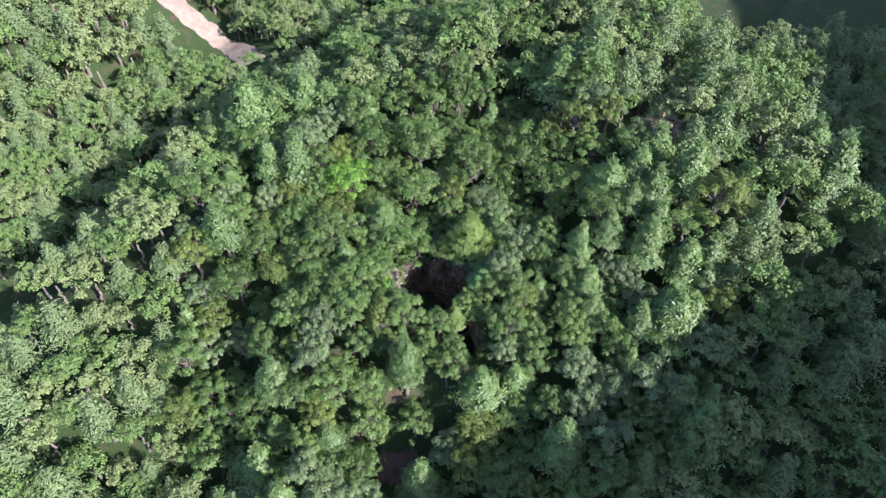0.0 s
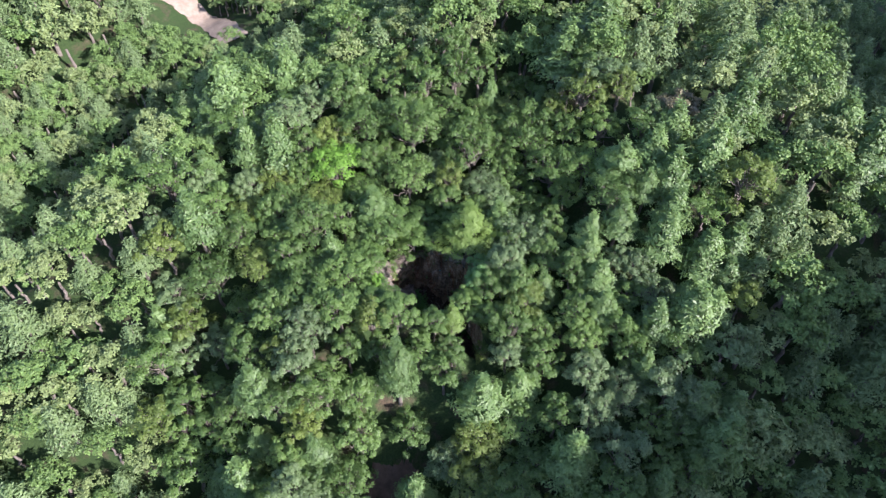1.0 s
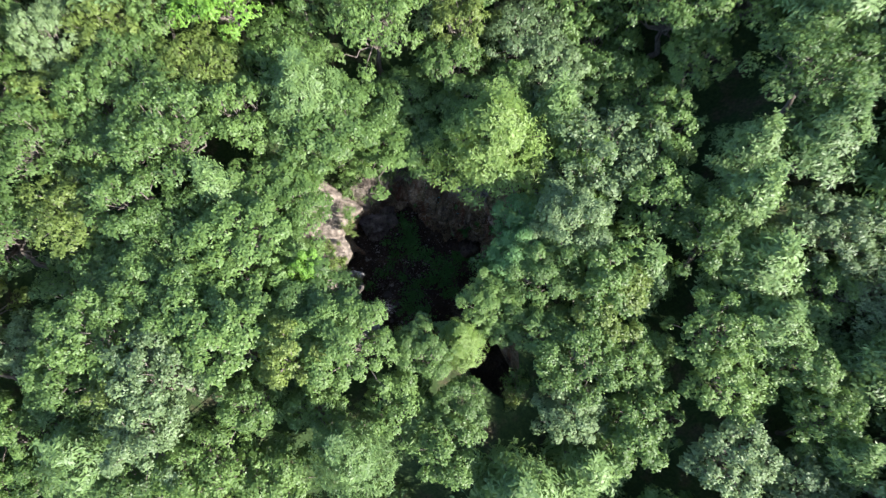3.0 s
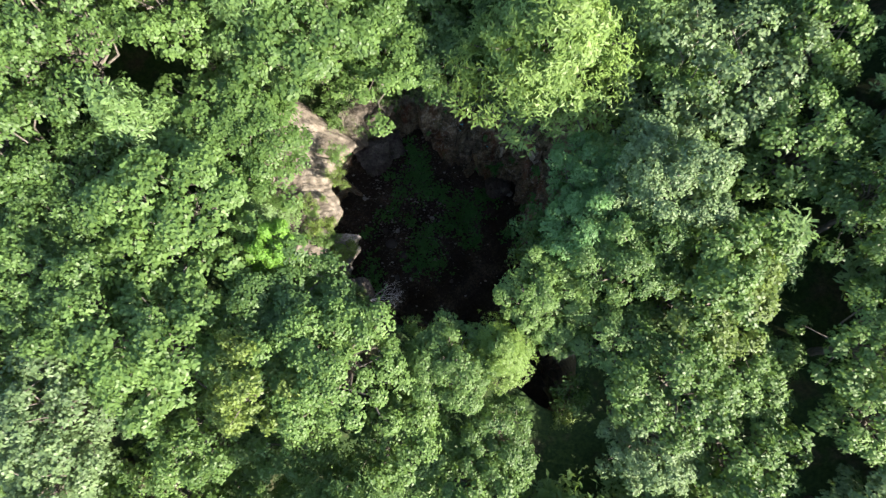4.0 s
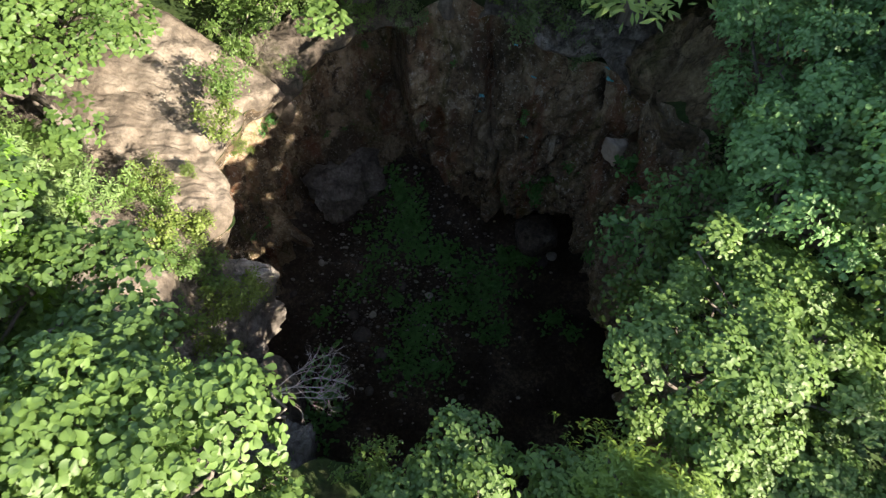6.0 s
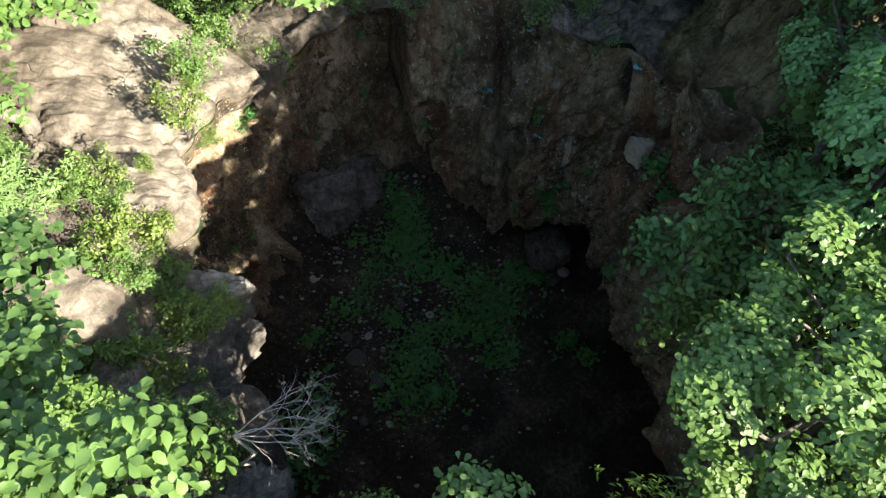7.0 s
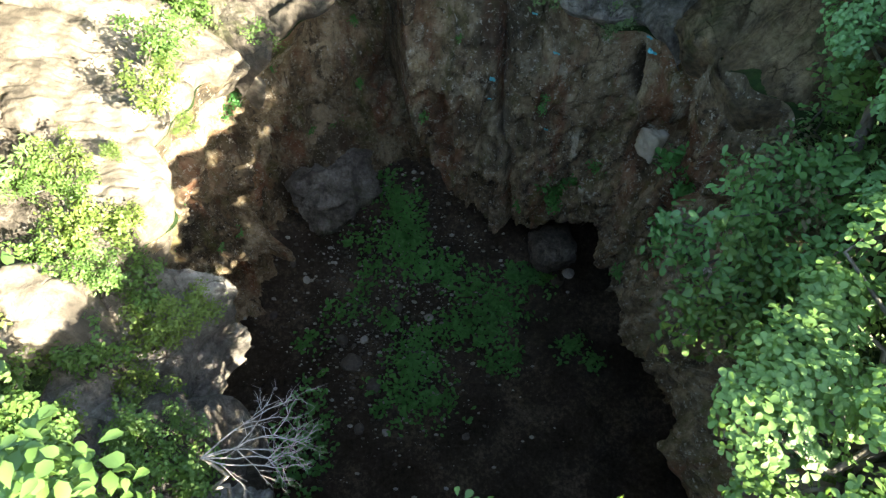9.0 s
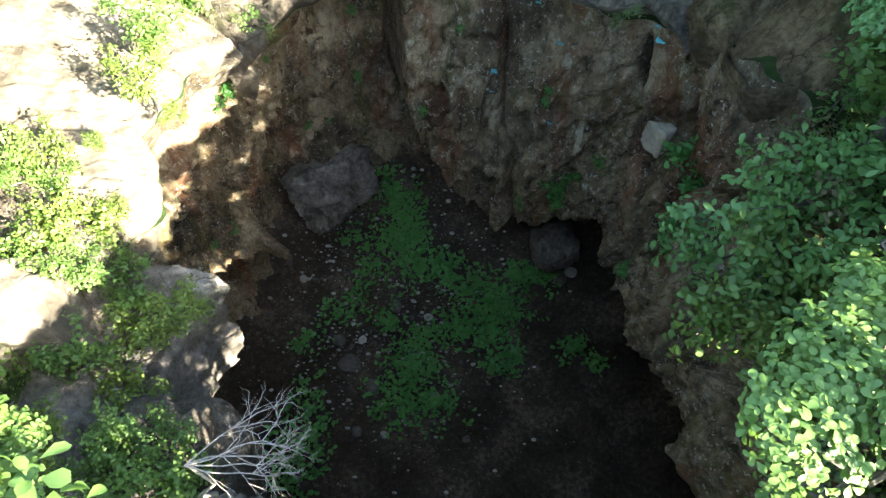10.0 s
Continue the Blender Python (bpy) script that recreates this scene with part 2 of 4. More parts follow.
# ---- mesh helpers ----


def mesh_of(name, verts, faces, mats=(), index=None, smooth=False):
    """A mesh from arrays: verts (n, 3), faces (m, 3) or (m, 4)."""
    verts, faces = np.asarray(verts, np.float32), np.asarray(faces, np.int32)
    me = bpy.data.meshes.new(name)
    k = faces.shape[1]
    me.vertices.add(len(verts))
    me.vertices.foreach_set("co", verts.ravel())
    me.loops.add(faces.size)
    me.loops.foreach_set("vertex_index", faces.ravel())
    me.polygons.add(len(faces))
    me.polygons.foreach_set("loop_start", np.arange(len(faces), dtype=np.int32) * k)
    if index is not None:
        me.polygons.foreach_set("material_index", np.asarray(index, np.int32))
    me.polygons.foreach_set("use_smooth", np.full(len(faces), smooth))
    me.update(calc_edges=True)
    for m in mats:
        me.materials.append(m)
    return me


def part(name, me, parent, label="", material=None):
    ob = new(name, me)
    ob.parent = parent
    if material:
        ob.material_slots[0].link = "OBJECT"
        ob.material_slots[0].material = material
    return tagged(ob, label) if label else ob


def stack(chunks):
    """Joins (verts, faces) pairs."""
    vs, fs, n = [], [], 0
    for v, f in chunks:
        vs.append(v)
        fs.append(f + n)
        n += len(v)
    return np.concatenate(vs), np.concatenate(fs)


def unit(a):
    return a / np.maximum(np.linalg.norm(a, axis=-1, keepdims=True), 1e-9)


def leaves(base, along, up, length, width, simple=False):
    """Folded, drooping leaf blades: four quads each, nine corners (simple: one bent quad)."""
    along = unit(along)
    side = unit(np.cross(up, along))
    up = np.cross(along, side)
    L, W = length[:, None], width[:, None]
    i = np.arange(len(base))[:, None]
    if simple:
        v = np.stack([base, base + along * L * 0.55 + side * W * 0.5 + up * L * 0.10, base + along * L - up * L * 0.12,
                      base + along * L * 0.55 - side * W * 0.5 + up * L * 0.10], 1)
        return v.reshape(-1, 3), i * 4 + [0, 1, 2, 3]
    v = np.stack([base,
                  base + along * L * 0.26 + side * W * 0.22 + up * L * 0.06,
                  base + along * L * 0.58 + side * W * 0.50 + up * L * 0.08,
                  base + along * L * 0.86 + side * W * 0.42 - up * L * 0.02,
                  base + along * L - up * L * 0.14,
                  base + along * L * 0.86 - side * W * 0.42 - up * L * 0.02,
                  base + along * L * 0.58 - side * W * 0.50 + up * L * 0.08,
                  base + along * L * 0.26 - side * W * 0.22 + up * L * 0.06,
                  base + along * L * 0.58 + up * L * 0.01], 1)
    f = np.concatenate([i * 9 + [0, 1, 2, 8], i * 9 + [8, 2, 3, 4], i * 9 + [0, 8, 6, 7], i * 9 + [8, 4, 5, 6]], 0)
    return v.reshape(-1, 3), f


def tube(points, radii, sides=6):
    """A tapering tube along points."""
    p, r = np.asarray(points, float), np.asarray(radii, float)
    d = unit(np.gradient(p, axis=0))
    ref = np.where(np.abs(d[:, 2:]) > 0.9, [[1.0, 0, 0]], [[0, 0, 1.0]])
    a = unit(np.cross(d, ref))
    b = np.cross(d, a)
    ang = np.arange(sides) * 2 * np.pi / sides
    ring = p[:, None] + r[:, None, None] * (a[:, None] * np.cos(ang)[None, :, None] + b[:, None] * np.sin(ang)[None, :, None])
    n, i = len(p), np.arange(sides)
    f = np.concatenate([np.stack([k * sides + i, k * sides + (i + 1) % sides, (k + 1) * sides + (i + 1) % sides, (k + 1) * sides + i], 1)
                        for k in range(n - 1)])
    return ring.reshape(-1, 3), f


def limb_path(rng, a, b, n=6, wander=0.12, sag=0.1):
    a, b = np.asarray(a, float), np.asarray(b, float)
    t = np.linspace(0, 1, n)[:, None]
    d = np.linalg.norm(b - a)
    p = a + (b - a) * t + rng.normal(0, wander * d / n, (n, 3)) * (t * (1 - t) * 4)
    p[:, 2] += (np.sin(t[:, 0] * np.pi) * sag * d)
    return p


def rosettes(rng, centres, normals, count, length, ratio=0.5, spread=0.25, simple=False):
    """Tufts of leaves: count leaves round each centre, fanned out about its normal."""
    k = len(centres)
    c, n = np.repeat(centres, count, 0), np.repeat(unit(normals), count, 0)
    any_dir = unit(rng.normal(size=(k * count, 3)))
    tangent = unit(any_dir - n * (any_dir * n).sum(1, keepdims=True))
    along = tangent + n * rng.uniform(-0.1, 0.55, (k * count, 1))
    size = length * rng.uniform(0.6, 1.15, k * count)
    base = c + rng.normal(0, spread * length, c.shape)
    up = n + rng.normal(0, 0.25, n.shape)
    return leaves(base, along, up, size, size * ratio * rng.uniform(0.8, 1.2, k * count), simple)


def broadleaf(seed, radius, height, lobes, tufts, count, length, ratio=0.5, simple=False):
    """A broad, uneven crown of leafy lobes over forked limbs: (trunk, limbs, crown) arrays, standing on the origin."""
    rng = np.random.default_rng(seed)
    hub = np.array([0, 0, height - radius * 0.95])
    k = np.arange(lobes)
    az = k * 2.39996 + rng.uniform(0, 6)
    out = np.sqrt((k + 0.3) / lobes) * rng.uniform(0.75, 1.22, lobes)
    stretch = rng.uniform(0.85, 1.2)
    lobe_r = radius * rng.uniform(0.13, 0.26, lobes)
    rise = np.sqrt(np.clip(1.1 - out**2, 0.02, 1)) * 0.80 + rng.normal(0, 0.19, lobes) - 0.35 * (rng.uniform(size=lobes) < 0.3)
    lobe_c = hub + np.stack([np.cos(az) * out * stretch, np.sin(az) * out / stretch, rise], 1) * (radius * 0.92)
    d = unit(lobe_c - hub + [0, 0, 0.2 * radius])
    pick = rng.choice(lobes, tufts, p=lobe_r**2 / (lobe_r**2).sum())
    v = unit(rng.normal(size=(tufts, 3)) + [0, 0, 0.45] + 0.5 * d[pick])
    dist = lobe_r[pick] * rng.choice([1.0, 0.75, 0.45], tufts, p=[0.68, 0.22, 0.10]) * rng.uniform(0.82, 1.15, tufts)
    c = lobe_c[pick] + v * dist[:, None] * [1, 1, 0.8]
    crown = rosettes(rng, c, v + [0, 0, 0.8], count, length, ratio, simple=simple)
    fork = np.array([rng.normal(0, 0.12), rng.normal(0, 0.12), max(0.6, hub[2] - radius * 0.55)])
    tr = 0.020 * height + 0.02
    trunk = tube(limb_path(rng, (0, 0, -0.4), fork, 7, 0.25, 0), np.linspace(tr * 1.3, tr * 0.75, 7), 8)
    arms = [tube(limb_path(rng, fork, lobe_c[i] + v0 * 0.3 * lobe_r[i], 6, 0.4, 0.08), np.linspace(tr * 0.42, 0.010, 6), 5)
            for i, v0 in enumerate(d)]
    return trunk, arms, crown


def pine(seed, radius, height, levels, length, tufts_each, needles):
    """A pine with whorls of flat, upturned branch sprays: (trunk, limbs, crown) arrays."""
    rng = np.random.default_rng(seed)
    tr = 0.026 * height + 0.02
    trunk = tube(limb_path(rng, (0, 0, -0.4), (0, 0, height * 0.97), 8, 0.12, 0), np.linspace(tr * 1.2, 0.02, 8), 8)
    arms, cs, ns = [], [], []
    for lv in range(levels):
        f = (lv + 0.4) / levels
        z = height * (0.36 + 0.62 * f)
        r = radius * (1.05 - f) ** 0.75 * rng.uniform(0.85, 1.1)
        n = int(rng.integers(5, 8)) if r > 0.5 else 4
        turn = rng.uniform(0, 6)
        for j in range(n):
            a = turn + j * 2 * np.pi / n + rng.normal(0, 0.2)
            rr = r * rng.uniform(0.75, 1.12)
            tip = np.array([np.cos(a) * rr, np.sin(a) * rr, z + rr * rng.uniform(0.02, 0.30)])
            path = limb_path(rng, (0, 0, z - 0.1), tip, 5, 0.2, -0.05)
            arms.append(tube(path, np.linspace(tr * 0.35, 0.01, 5), 4))
            m = max(3, int(tufts_each * (rr / radius + 0.25)))
            t = rng.uniform(0.3, 1.02, m)[:, None] ** 0.8
            p = np.array([0, 0, z - 0.05]) * (1 - t) + tip * t
            side = np.array([-np.sin(a), np.cos(a), 0])
            p = p + side * rng.normal(0, 0.20, (m, 1)) * rr * (0.35 + t) + [0, 0, 1] * rng.normal(0.03, 0.06, (m, 1)) * radius
            cs.append(p)
            ns.append(np.tile(np.array([np.cos(a) * 0.75, np.sin(a) * 0.75, 0.8]), (m, 1)))
    top = np.array([0, 0, height]) + rng.normal(0, 0.08 * radius, (tufts_each, 3)) * [1, 1, 2]
    cs.append(top)
    ns.append(np.tile([0, 0, 1.0], (tufts_each, 1)))
    c, n = np.concatenate(cs), np.concatenate(ns)
    crown = rosettes(rng, c, n, needles, length, 0.26 if needles > 6 else 0.32, 0.3, simple=True)
    return trunk, arms, crown


def tree_meshes(kind, made):
    trunk, arms, crown = made
    tv, tf = stack([trunk, *arms])
    return {"kind": kind, "trunk": mesh_of("trunk", tv, tf, (BARK,), smooth=True), "crown": mesh_of("crown", *crown, (LEAF["o"],), smooth=True), "arrays": (made, tv, tf)}

# ---- the lie of the land ----


def soft(x, lo, hi):
    t = np.clip((np.asarray(x, float) - lo) / (hi - lo), 0, 1)
    return t * t * (3 - 2 * t)


def land(x, y):
    """Height of the ground: a wooded shoulder that falls away to the south and west, a pine ridge to the east, a gully, and the hill that hides the low sun."""
    x, y = np.asarray(x, float), np.asarray(y, float)
    w = 0.83 * x - 0.56 * y
    h = 14 * np.tanh(np.maximum(0, y - 8) * 0.30 / 14) * (1 - 0.6 * soft(-w, 15, 40))
    h = h - 14 * np.tanh(np.maximum(0, -5 - y) * (0.80 - 0.25 * soft(x, 0, 8)) / 14)
    h = h - 3.2 * soft(-y, 11, 15) * (1 - soft(x, 1, 5))
    h = h - 2.0 * soft(x, 5, 9) * (1 - soft(x, 9, 15))
    h = h + 6.5 * soft(x, 9, 20) * soft(y, -3, 9) * (1 - 0.35 * soft(y, 18, 30))
    h = h - 8.5 * soft(-x, 14, 26) * soft(-y, -6, 5) - 3 * soft(-x, 34, 50)
    h = h - 13 * soft(-w, 43, 53) + 4 * soft(-w, 57, 64) + np.clip(-w - 84, 0, 40) * 0.5
    h = h - 13 * soft(w, 27, 62) - 18 * soft(x + 0.3 * y, 46, 64) * soft(y, 5, 20)
    h = h + 2.1 * np.exp(-((x - 5.6) / 2.2) ** 2 - ((y - 3.3) / 2.0) ** 2)
    dip = 0.81 * (x - 18.4) - 0.58 * (y - 12.0)
    h = h - 2.6 * np.exp(-(dip / 2.2) ** 2) * soft(y, 3, 12)
    h = h + HILL * soft(w, 74, 190)
    far = soft(np.hypot(x, y), 12, 30)
    h = h + far * (0.8 * np.sin(x * 0.19 + 1.3) * np.cos(y * 0.16) + 0.5 * np.sin(x * 0.07 - y * 0.11))
    return h + 0.12 * np.sin(x * 0.9) * np.cos(y * 0.8)


HILL = 119.4
HUB = np.array([-1.3, 1.0])
RIM = [(0, 4.9), (12, 4.8), (26, 4.9), (42, 5.1), (59, 5.0), (76, 5.35), (90, 5.45), (106, 5.2), (128, 4.75), (142, 4.65), (157, 4.6), (175, 4.6), (190, 4.4), (197, 4.7), (206, 5.9), (218, 6.4), (232, 6.6),
       (240, 6.2), (250, 5.3), (268, 5.5), (288, 6.6), (300, 10.2), (308, 9.4), (318, 6.3), (335, 4.6), (348, 4.8), (360, 4.9)]
# the overhanging front block of the shaft wall (east and north-east), the recess behind the cleft, the west panel, and the south side
FRONT_MID = [(-50, 6.2), (-20, 4.7), (0, 4.6), (27, 5.0), (37, 5.4), (48, 5.3), (60, 5.0), (80, 4.9), (104, 4.9)]
FRONT_LOW = [(-50, 5.8), (-20, 5.0), (0, 4.5), (20, 4.4), (40, 4.7), (60, 4.65), (80, 4.85), (104, 5.2)]
FRONT_EDGE = [(-50, -4.0), (-27, -4.6), (2, -6.4), (22, -6.5), (33, -6.2), (40, -5.9), (48, -6.5), (60, -7.8), (70, -8.2), (74, -9.5), (104, -9.8)]
CLEFT = [(-9.5, 66.0), (-8.9, 71.5), (-8.0, 80.5), (-7.0, 90.6), (-5.2, 99.5), (-3.9, 102.6), (1.0, 102.6)]
SEAM = [(-9.0, 66.0), (-7.8, 68.5), (-4.9, 71.3), (-3.8, 75.9), (-2.0, 77.7), (1.0, 79.2)]
RIB = [(-9.0, 143.0), (-6.4, 144.3), (-3.9, 133.8), (-2.4, 128.5), (-1.2, 124.9), (1.0, 121.0)]
WEST_EDGE = [(120, -8.6), (142, -8.2), (152, -7.5), (160, -6.7), (175, -5.3), (190, -4.5), (210, -4.0), (235, -4.5)]


def around(table, deg):
    a, r = np.array(table, float).T
    return np.interp(np.asarray(deg) % 360, a, r)


def rim_radius(deg):
    d = np.asarray(deg, float)
    r = (around(RIM, d - 3) + around(RIM, d) + around(RIM, d + 3)) / 3
    t = np.radians(d)
    return r + 0.16 * np.sin(t * 9 + 1) + 0.10 * np.sin(t * 17) + 0.06 * np.sin(t * 37 + 2)


def rim_height(deg):
    d = np.asarray(deg, float)
    t = np.radians(d)
    x, y = HUB[0] + rim_radius(d) * np.cos(t), HUB[1] + rim_radius(d) * np.sin(t)
    return land(x, y) - 0.15 + 0.18 * np.sin(t * 5 + 0.4) + 0.10 * np.sin(t * 13) + 0.5 * np.exp(-(((d + 180) % 360 - 196) / 10) ** 2)


SEG = 720
DEG = np.arange(SEG) * 360 / SEG
ANG = np.radians(DEG)


def ring_faces(rings, seg=SEG, flip=False):
    i = np.arange(seg)
    out = []
    for k in range(rings - 1):
        q = np.stack([k * seg + i, k * seg + (i + 1) % seg, (k + 1) * seg + (i + 1) % seg, (k + 1) * seg + i], 1)
        out.append(q[:, ::-1] if flip else q)
    return np.concatenate(out)


def build_ground():
    steps = [0, 0.25, 0.6, 1.0, 1.5, 2.1, 2.8, 3.7, 4.8, 6]
    while steps[-1] < 900:
        steps.append(steps[-1] * 1.10 + 0.4)
    vs = []
    for k, s in enumerate(steps):
        r = rim_radius(DEG) * max(0.0, 1 - s / 40) + s + 4.5 * min(1.0, s / 40)
        x, y = HUB[0] + r * np.cos(ANG), HUB[1] + r * np.sin(ANG)
        blend = min(1.0, s / 2.0)
        z = rim_height(DEG) * (1 - blend) + land(x, y) * blend
        if 0 < s < 60:
            z = z + np.array([0.22 * noise.fractal(Vector((a * 0.7, b * 0.7, 3)), 1.0, 2.0, 4) for a, b in zip(x, y)])
        vs.append(np.stack([x, y, z], 1))
    me = mesh_of("ground", np.concatenate(vs), ring_faces(len(steps), flip=True), (SOIL,), smooth=True)
    return tagged(new("ground", me), "wooded hillside of dark soil and leaf litter", "ground", kind="structure")


def table_at(table, v):
    k, r = np.array(table, float).T
    return np.interp(v, k, r)


def shaft_radius(deg, z, top):
    """Radius of the shaft by bearing and height: four wall blocks that meet in the cleft and at the rib."""
    d = (np.asarray(deg, float) + 90) % 360 - 90
    r0 = rim_radius(deg)
    t = np.clip((top - z) / 3.2, 0, 1) ** 0.8
    u = soft(-z, 3.0, 6.2)
    front = (r0 * (1 - t) + table_at(FRONT_MID, d) * t) * (1 - u) + table_at(FRONT_LOW, d) * u
    front = front + 2.9 * soft(table_at(FRONT_EDGE, d) - z, 0.0, 0.45)
    back = r0 + (7.5 - r0) * np.clip((top - z) / 7.0, 0, 1) ** 0.45 + 0.5 * soft(-z, 8, 11)
    west = r0 * (1 - t) + 5.45 * t + 0.45 * soft(top - z, 0.2, 1.2) + 0.3 * soft(-z, 3, 7) + 0.8 * soft(table_at(WEST_EDGE, d) - z, 0.0, 0.5)
    south = r0 + 0.9 * t + 0.5 * soft(-z, 4, 9)
    at_cleft = soft(d, table_at(CLEFT, z) - 1.1, table_at(CLEFT, z) + 1.1)
    at_rib = soft(d, table_at(RIB, z) - 1.8, table_at(RIB, z) + 1.8)
    at_south = soft(d, 205, 225)
    r = front * (1 - at_cleft) + back * at_cleft
    r = r * (1 - at_rib) + west * at_rib
    r = r * (1 - at_south) + south * at_south
    near = soft(d, -35, -55)
    return r * (1 - near) + south * near


def floor_z(x, y):
    """The floor: level soil, a talus rising to the back wall, and a dark pit under the front block."""
    x, y = np.asarray(x, float), np.asarray(y, float)
    return -11.25 + 0.56 * np.maximum(0, y - 3.9) - 0.35 * soft(x, 0.0, 3.0) * soft(-y, -6, -3) + 0.10 * np.maximum(0, -5 - x)


SHAFT = []


def wall_point(deg, z):
    """The nearest corner of the built shaft wall at a bearing and height."""
    i = int(round(deg / 360 * SEG)) % SEG
    return min((row[i] for row in SHAFT), key=lambda p: abs(p[2] - z))


def build_shaft():
    rows_n = 200
    vs = []
    top = rim_height(DEG)
    for k in range(rows_n):
        t = k / (rows_n - 1)
        z = top * (1 - t) + (-14.0) * t
        r = shaft_radius(DEG, z, top)
        cleft_at, seam_at = table_at(CLEFT, z), table_at(SEAM, z)
        ring = []
        for i in range(SEG):
            c, s, d = math.cos(ANG[i]), math.sin(ANG[i]), DEG[i]
            p = Vector((HUB[0] + r[i] * c, HUB[1] + r[i] * s, z[i]))
            warp = p + 0.35 * noise.noise_vector(p * 0.8)
            big = noise.fractal(p * 0.45, 1.0, 2.0, 4)
            fold = noise.ridged_multi_fractal(Vector((p.x * 0.9, p.y * 0.9, p.z * 0.20)), 1.0, 2.1, 5, 1.0, 2.0)
            q1 = Vector((warp.x * 0.9, warp.y * 0.9, warp.z * 0.38))
            q2 = Vector((warp.x * 2.4, warp.y * 2.4, warp.z * 1.5))
            c1, c2 = noise.voronoi(q1)[1][0], noise.voronoi(q2)[1][0]
            slab = 0.42 * noise.noise(c1 * 7.3) + 0.55 * (q1 - c1).dot(noise.noise_vector(c1 * 5.1))
            chip = 0.17 * noise.noise(c2 * 9.1) + 0.26 * (q2 - c2).dot(noise.noise_vector(c2 * 6.7))
            fine = noise.fractal(p * 3.1, 0.9, 2.2, 4)
            gate = min(1.0, t * 9)
            off = gate * (0.28 * big + 0.10 * (1.0 - fold) + 1.05 * slab + 1.1 * chip - 0.05 + 0.13 * fine)
            # the long cleft, the seam beside it, the notch under the pale ledge and the scoops in the earth bank
            east = (d + 90) % 360 - 90
            cleft = east - cleft_at[i] + 0.6 * fine
            off += gate * 0.55 * math.exp(-((cleft - 0.4) / 0.9) ** 2)
            run = east - seam_at[i] + 0.5 * fine
            off += gate * (0.42 * math.exp(-(run / 0.7) ** 2) + 0.20 * math.exp(-(run / 4.0) ** 2) * (run < 0))
            off += 1.0 * math.exp(-((east - 45.6 - 1.2 * (z[i] + 1.5)) / 1.1) ** 2 - ((z[i] + 1.55) / 0.6) ** 2)
            off += 0.8 * math.exp(-((east - 32.5) / 4.5) ** 2 - ((z[i] + 2.2) / 0.9) ** 2)
            off += 0.5 * math.exp(-((east - 21) / 5) ** 2 - ((z[i] + 4.0) / 1.3) ** 2)
            off += 0.6 * math.exp(-((east - 110) / 3.0) ** 2 - ((z[i] + 2.6) / 0.4) ** 2)
            rr = r[i] + off
            ring.append((HUB[0] + rr * c, HUB[1] + rr * s, z[i] + gate * 0.12 * fine))
        vs.append(np.array(ring))
    SHAFT.extend(vs)
    me = mesh_of("shaft_wall", np.concatenate(vs), ring_faces(rows_n), (CAVE,), smooth=True)
    return tagged(new("wall_shaft", me), "brown stained rock wall of the sinkhole with mossy clefts", "rock wall", kind="structure")


def floor_height(x, y):
    return float(floor_z(x, y)) + 0.35 * noise.fractal(Vector((x * 0.5, y * 0.5, 9)), 1.0, 2.0, 5) + 0.07 * noise.fractal(Vector((x * 3, y * 3, 2)), 1.0, 2.0, 3)


def build_floor():
    n = 110
    gx, gy = np.meshgrid(np.linspace(-11, 9.5, n), np.linspace(-11, 11, n), indexing="ij")
    z = np.array([floor_height(a, b) for a, b in zip(gx.ravel(), gy.ravel())])
    v = np.stack([gx.ravel(), gy.ravel(), z], -1)
    i, j = np.meshgrid(np.arange(n - 1), np.arange(n - 1), indexing="ij")
    a = (i * n + j).ravel()
    f = np.stack([a, a + n, a + n + 1, a + 1], 1)
    me = mesh_of("shaft_floor", v, f, (FLOOR,), smooth=True)
    return tagged(new("floor_shaft", me), "dark damp soil floor at the bottom of the sinkhole", "cave floor", kind="structure")


def build_strip(name, path, width, mat, label, category, lift=0.15):
    """A strip of bare earth that follows the ground."""
    p = np.array(path, float)
    t = np.linspace(0, len(p) - 1, 60)
    x, y = np.interp(t, range(len(p)), p[:, 0]), np.interp(t, range(len(p)), p[:, 1])
    d = unit(np.stack([np.gradient(x), np.gradient(y)], 1))
    across = np.linspace(-0.5, 0.5, 9)
    rng = np.random.default_rng(5)
    vs = []
    for k in range(60):
        wd = width * (1 + 0.08 * math.sin(k * 0.9) + 0.05 * math.sin(k * 2.3))
        px, py = x[k] - d[k, 1] * across * wd, y[k] + d[k, 0] * across * wd
        vs.append(np.stack([px, py, land(px, py) + lift - 0.5 * np.abs(across) ** 3 * 8 * 0.6 + 0.015 * rng.normal(size=9)], 1))
    i, j = np.meshgrid(np.arange(59), np.arange(8), indexing="ij")
    a = (i * 9 + j).ravel()
    me = mesh_of(name, np.concatenate(vs), np.stack([a, a + 9, a + 10, a + 1], 1), (mat,), smooth=True)
    return tagged(new(name, me), label, category, kind="structure")


ROAD = [(-74.3, 89.7), (-63.0, 85.1), (-55.2, 80.7), (-50.4, 78.8), (-44.6, 72.8), (-39.3, 65.1)]
build_ground()
build_shaft()
build_floor()
build_strip("road", ROAD, 5.2, DIRT_ROAD, "pale dirt track through the woods beyond the gully", "dirt road", 0.5)
build_strip("clearing", [(-7.6, -16.4), (-5.2, -16.7), (-2.6, -17.0)], 4.6, BARE_SOIL, "small clearing of bare reddish soil among trees", "bare ground", 0.16)

# ---- rocks ----


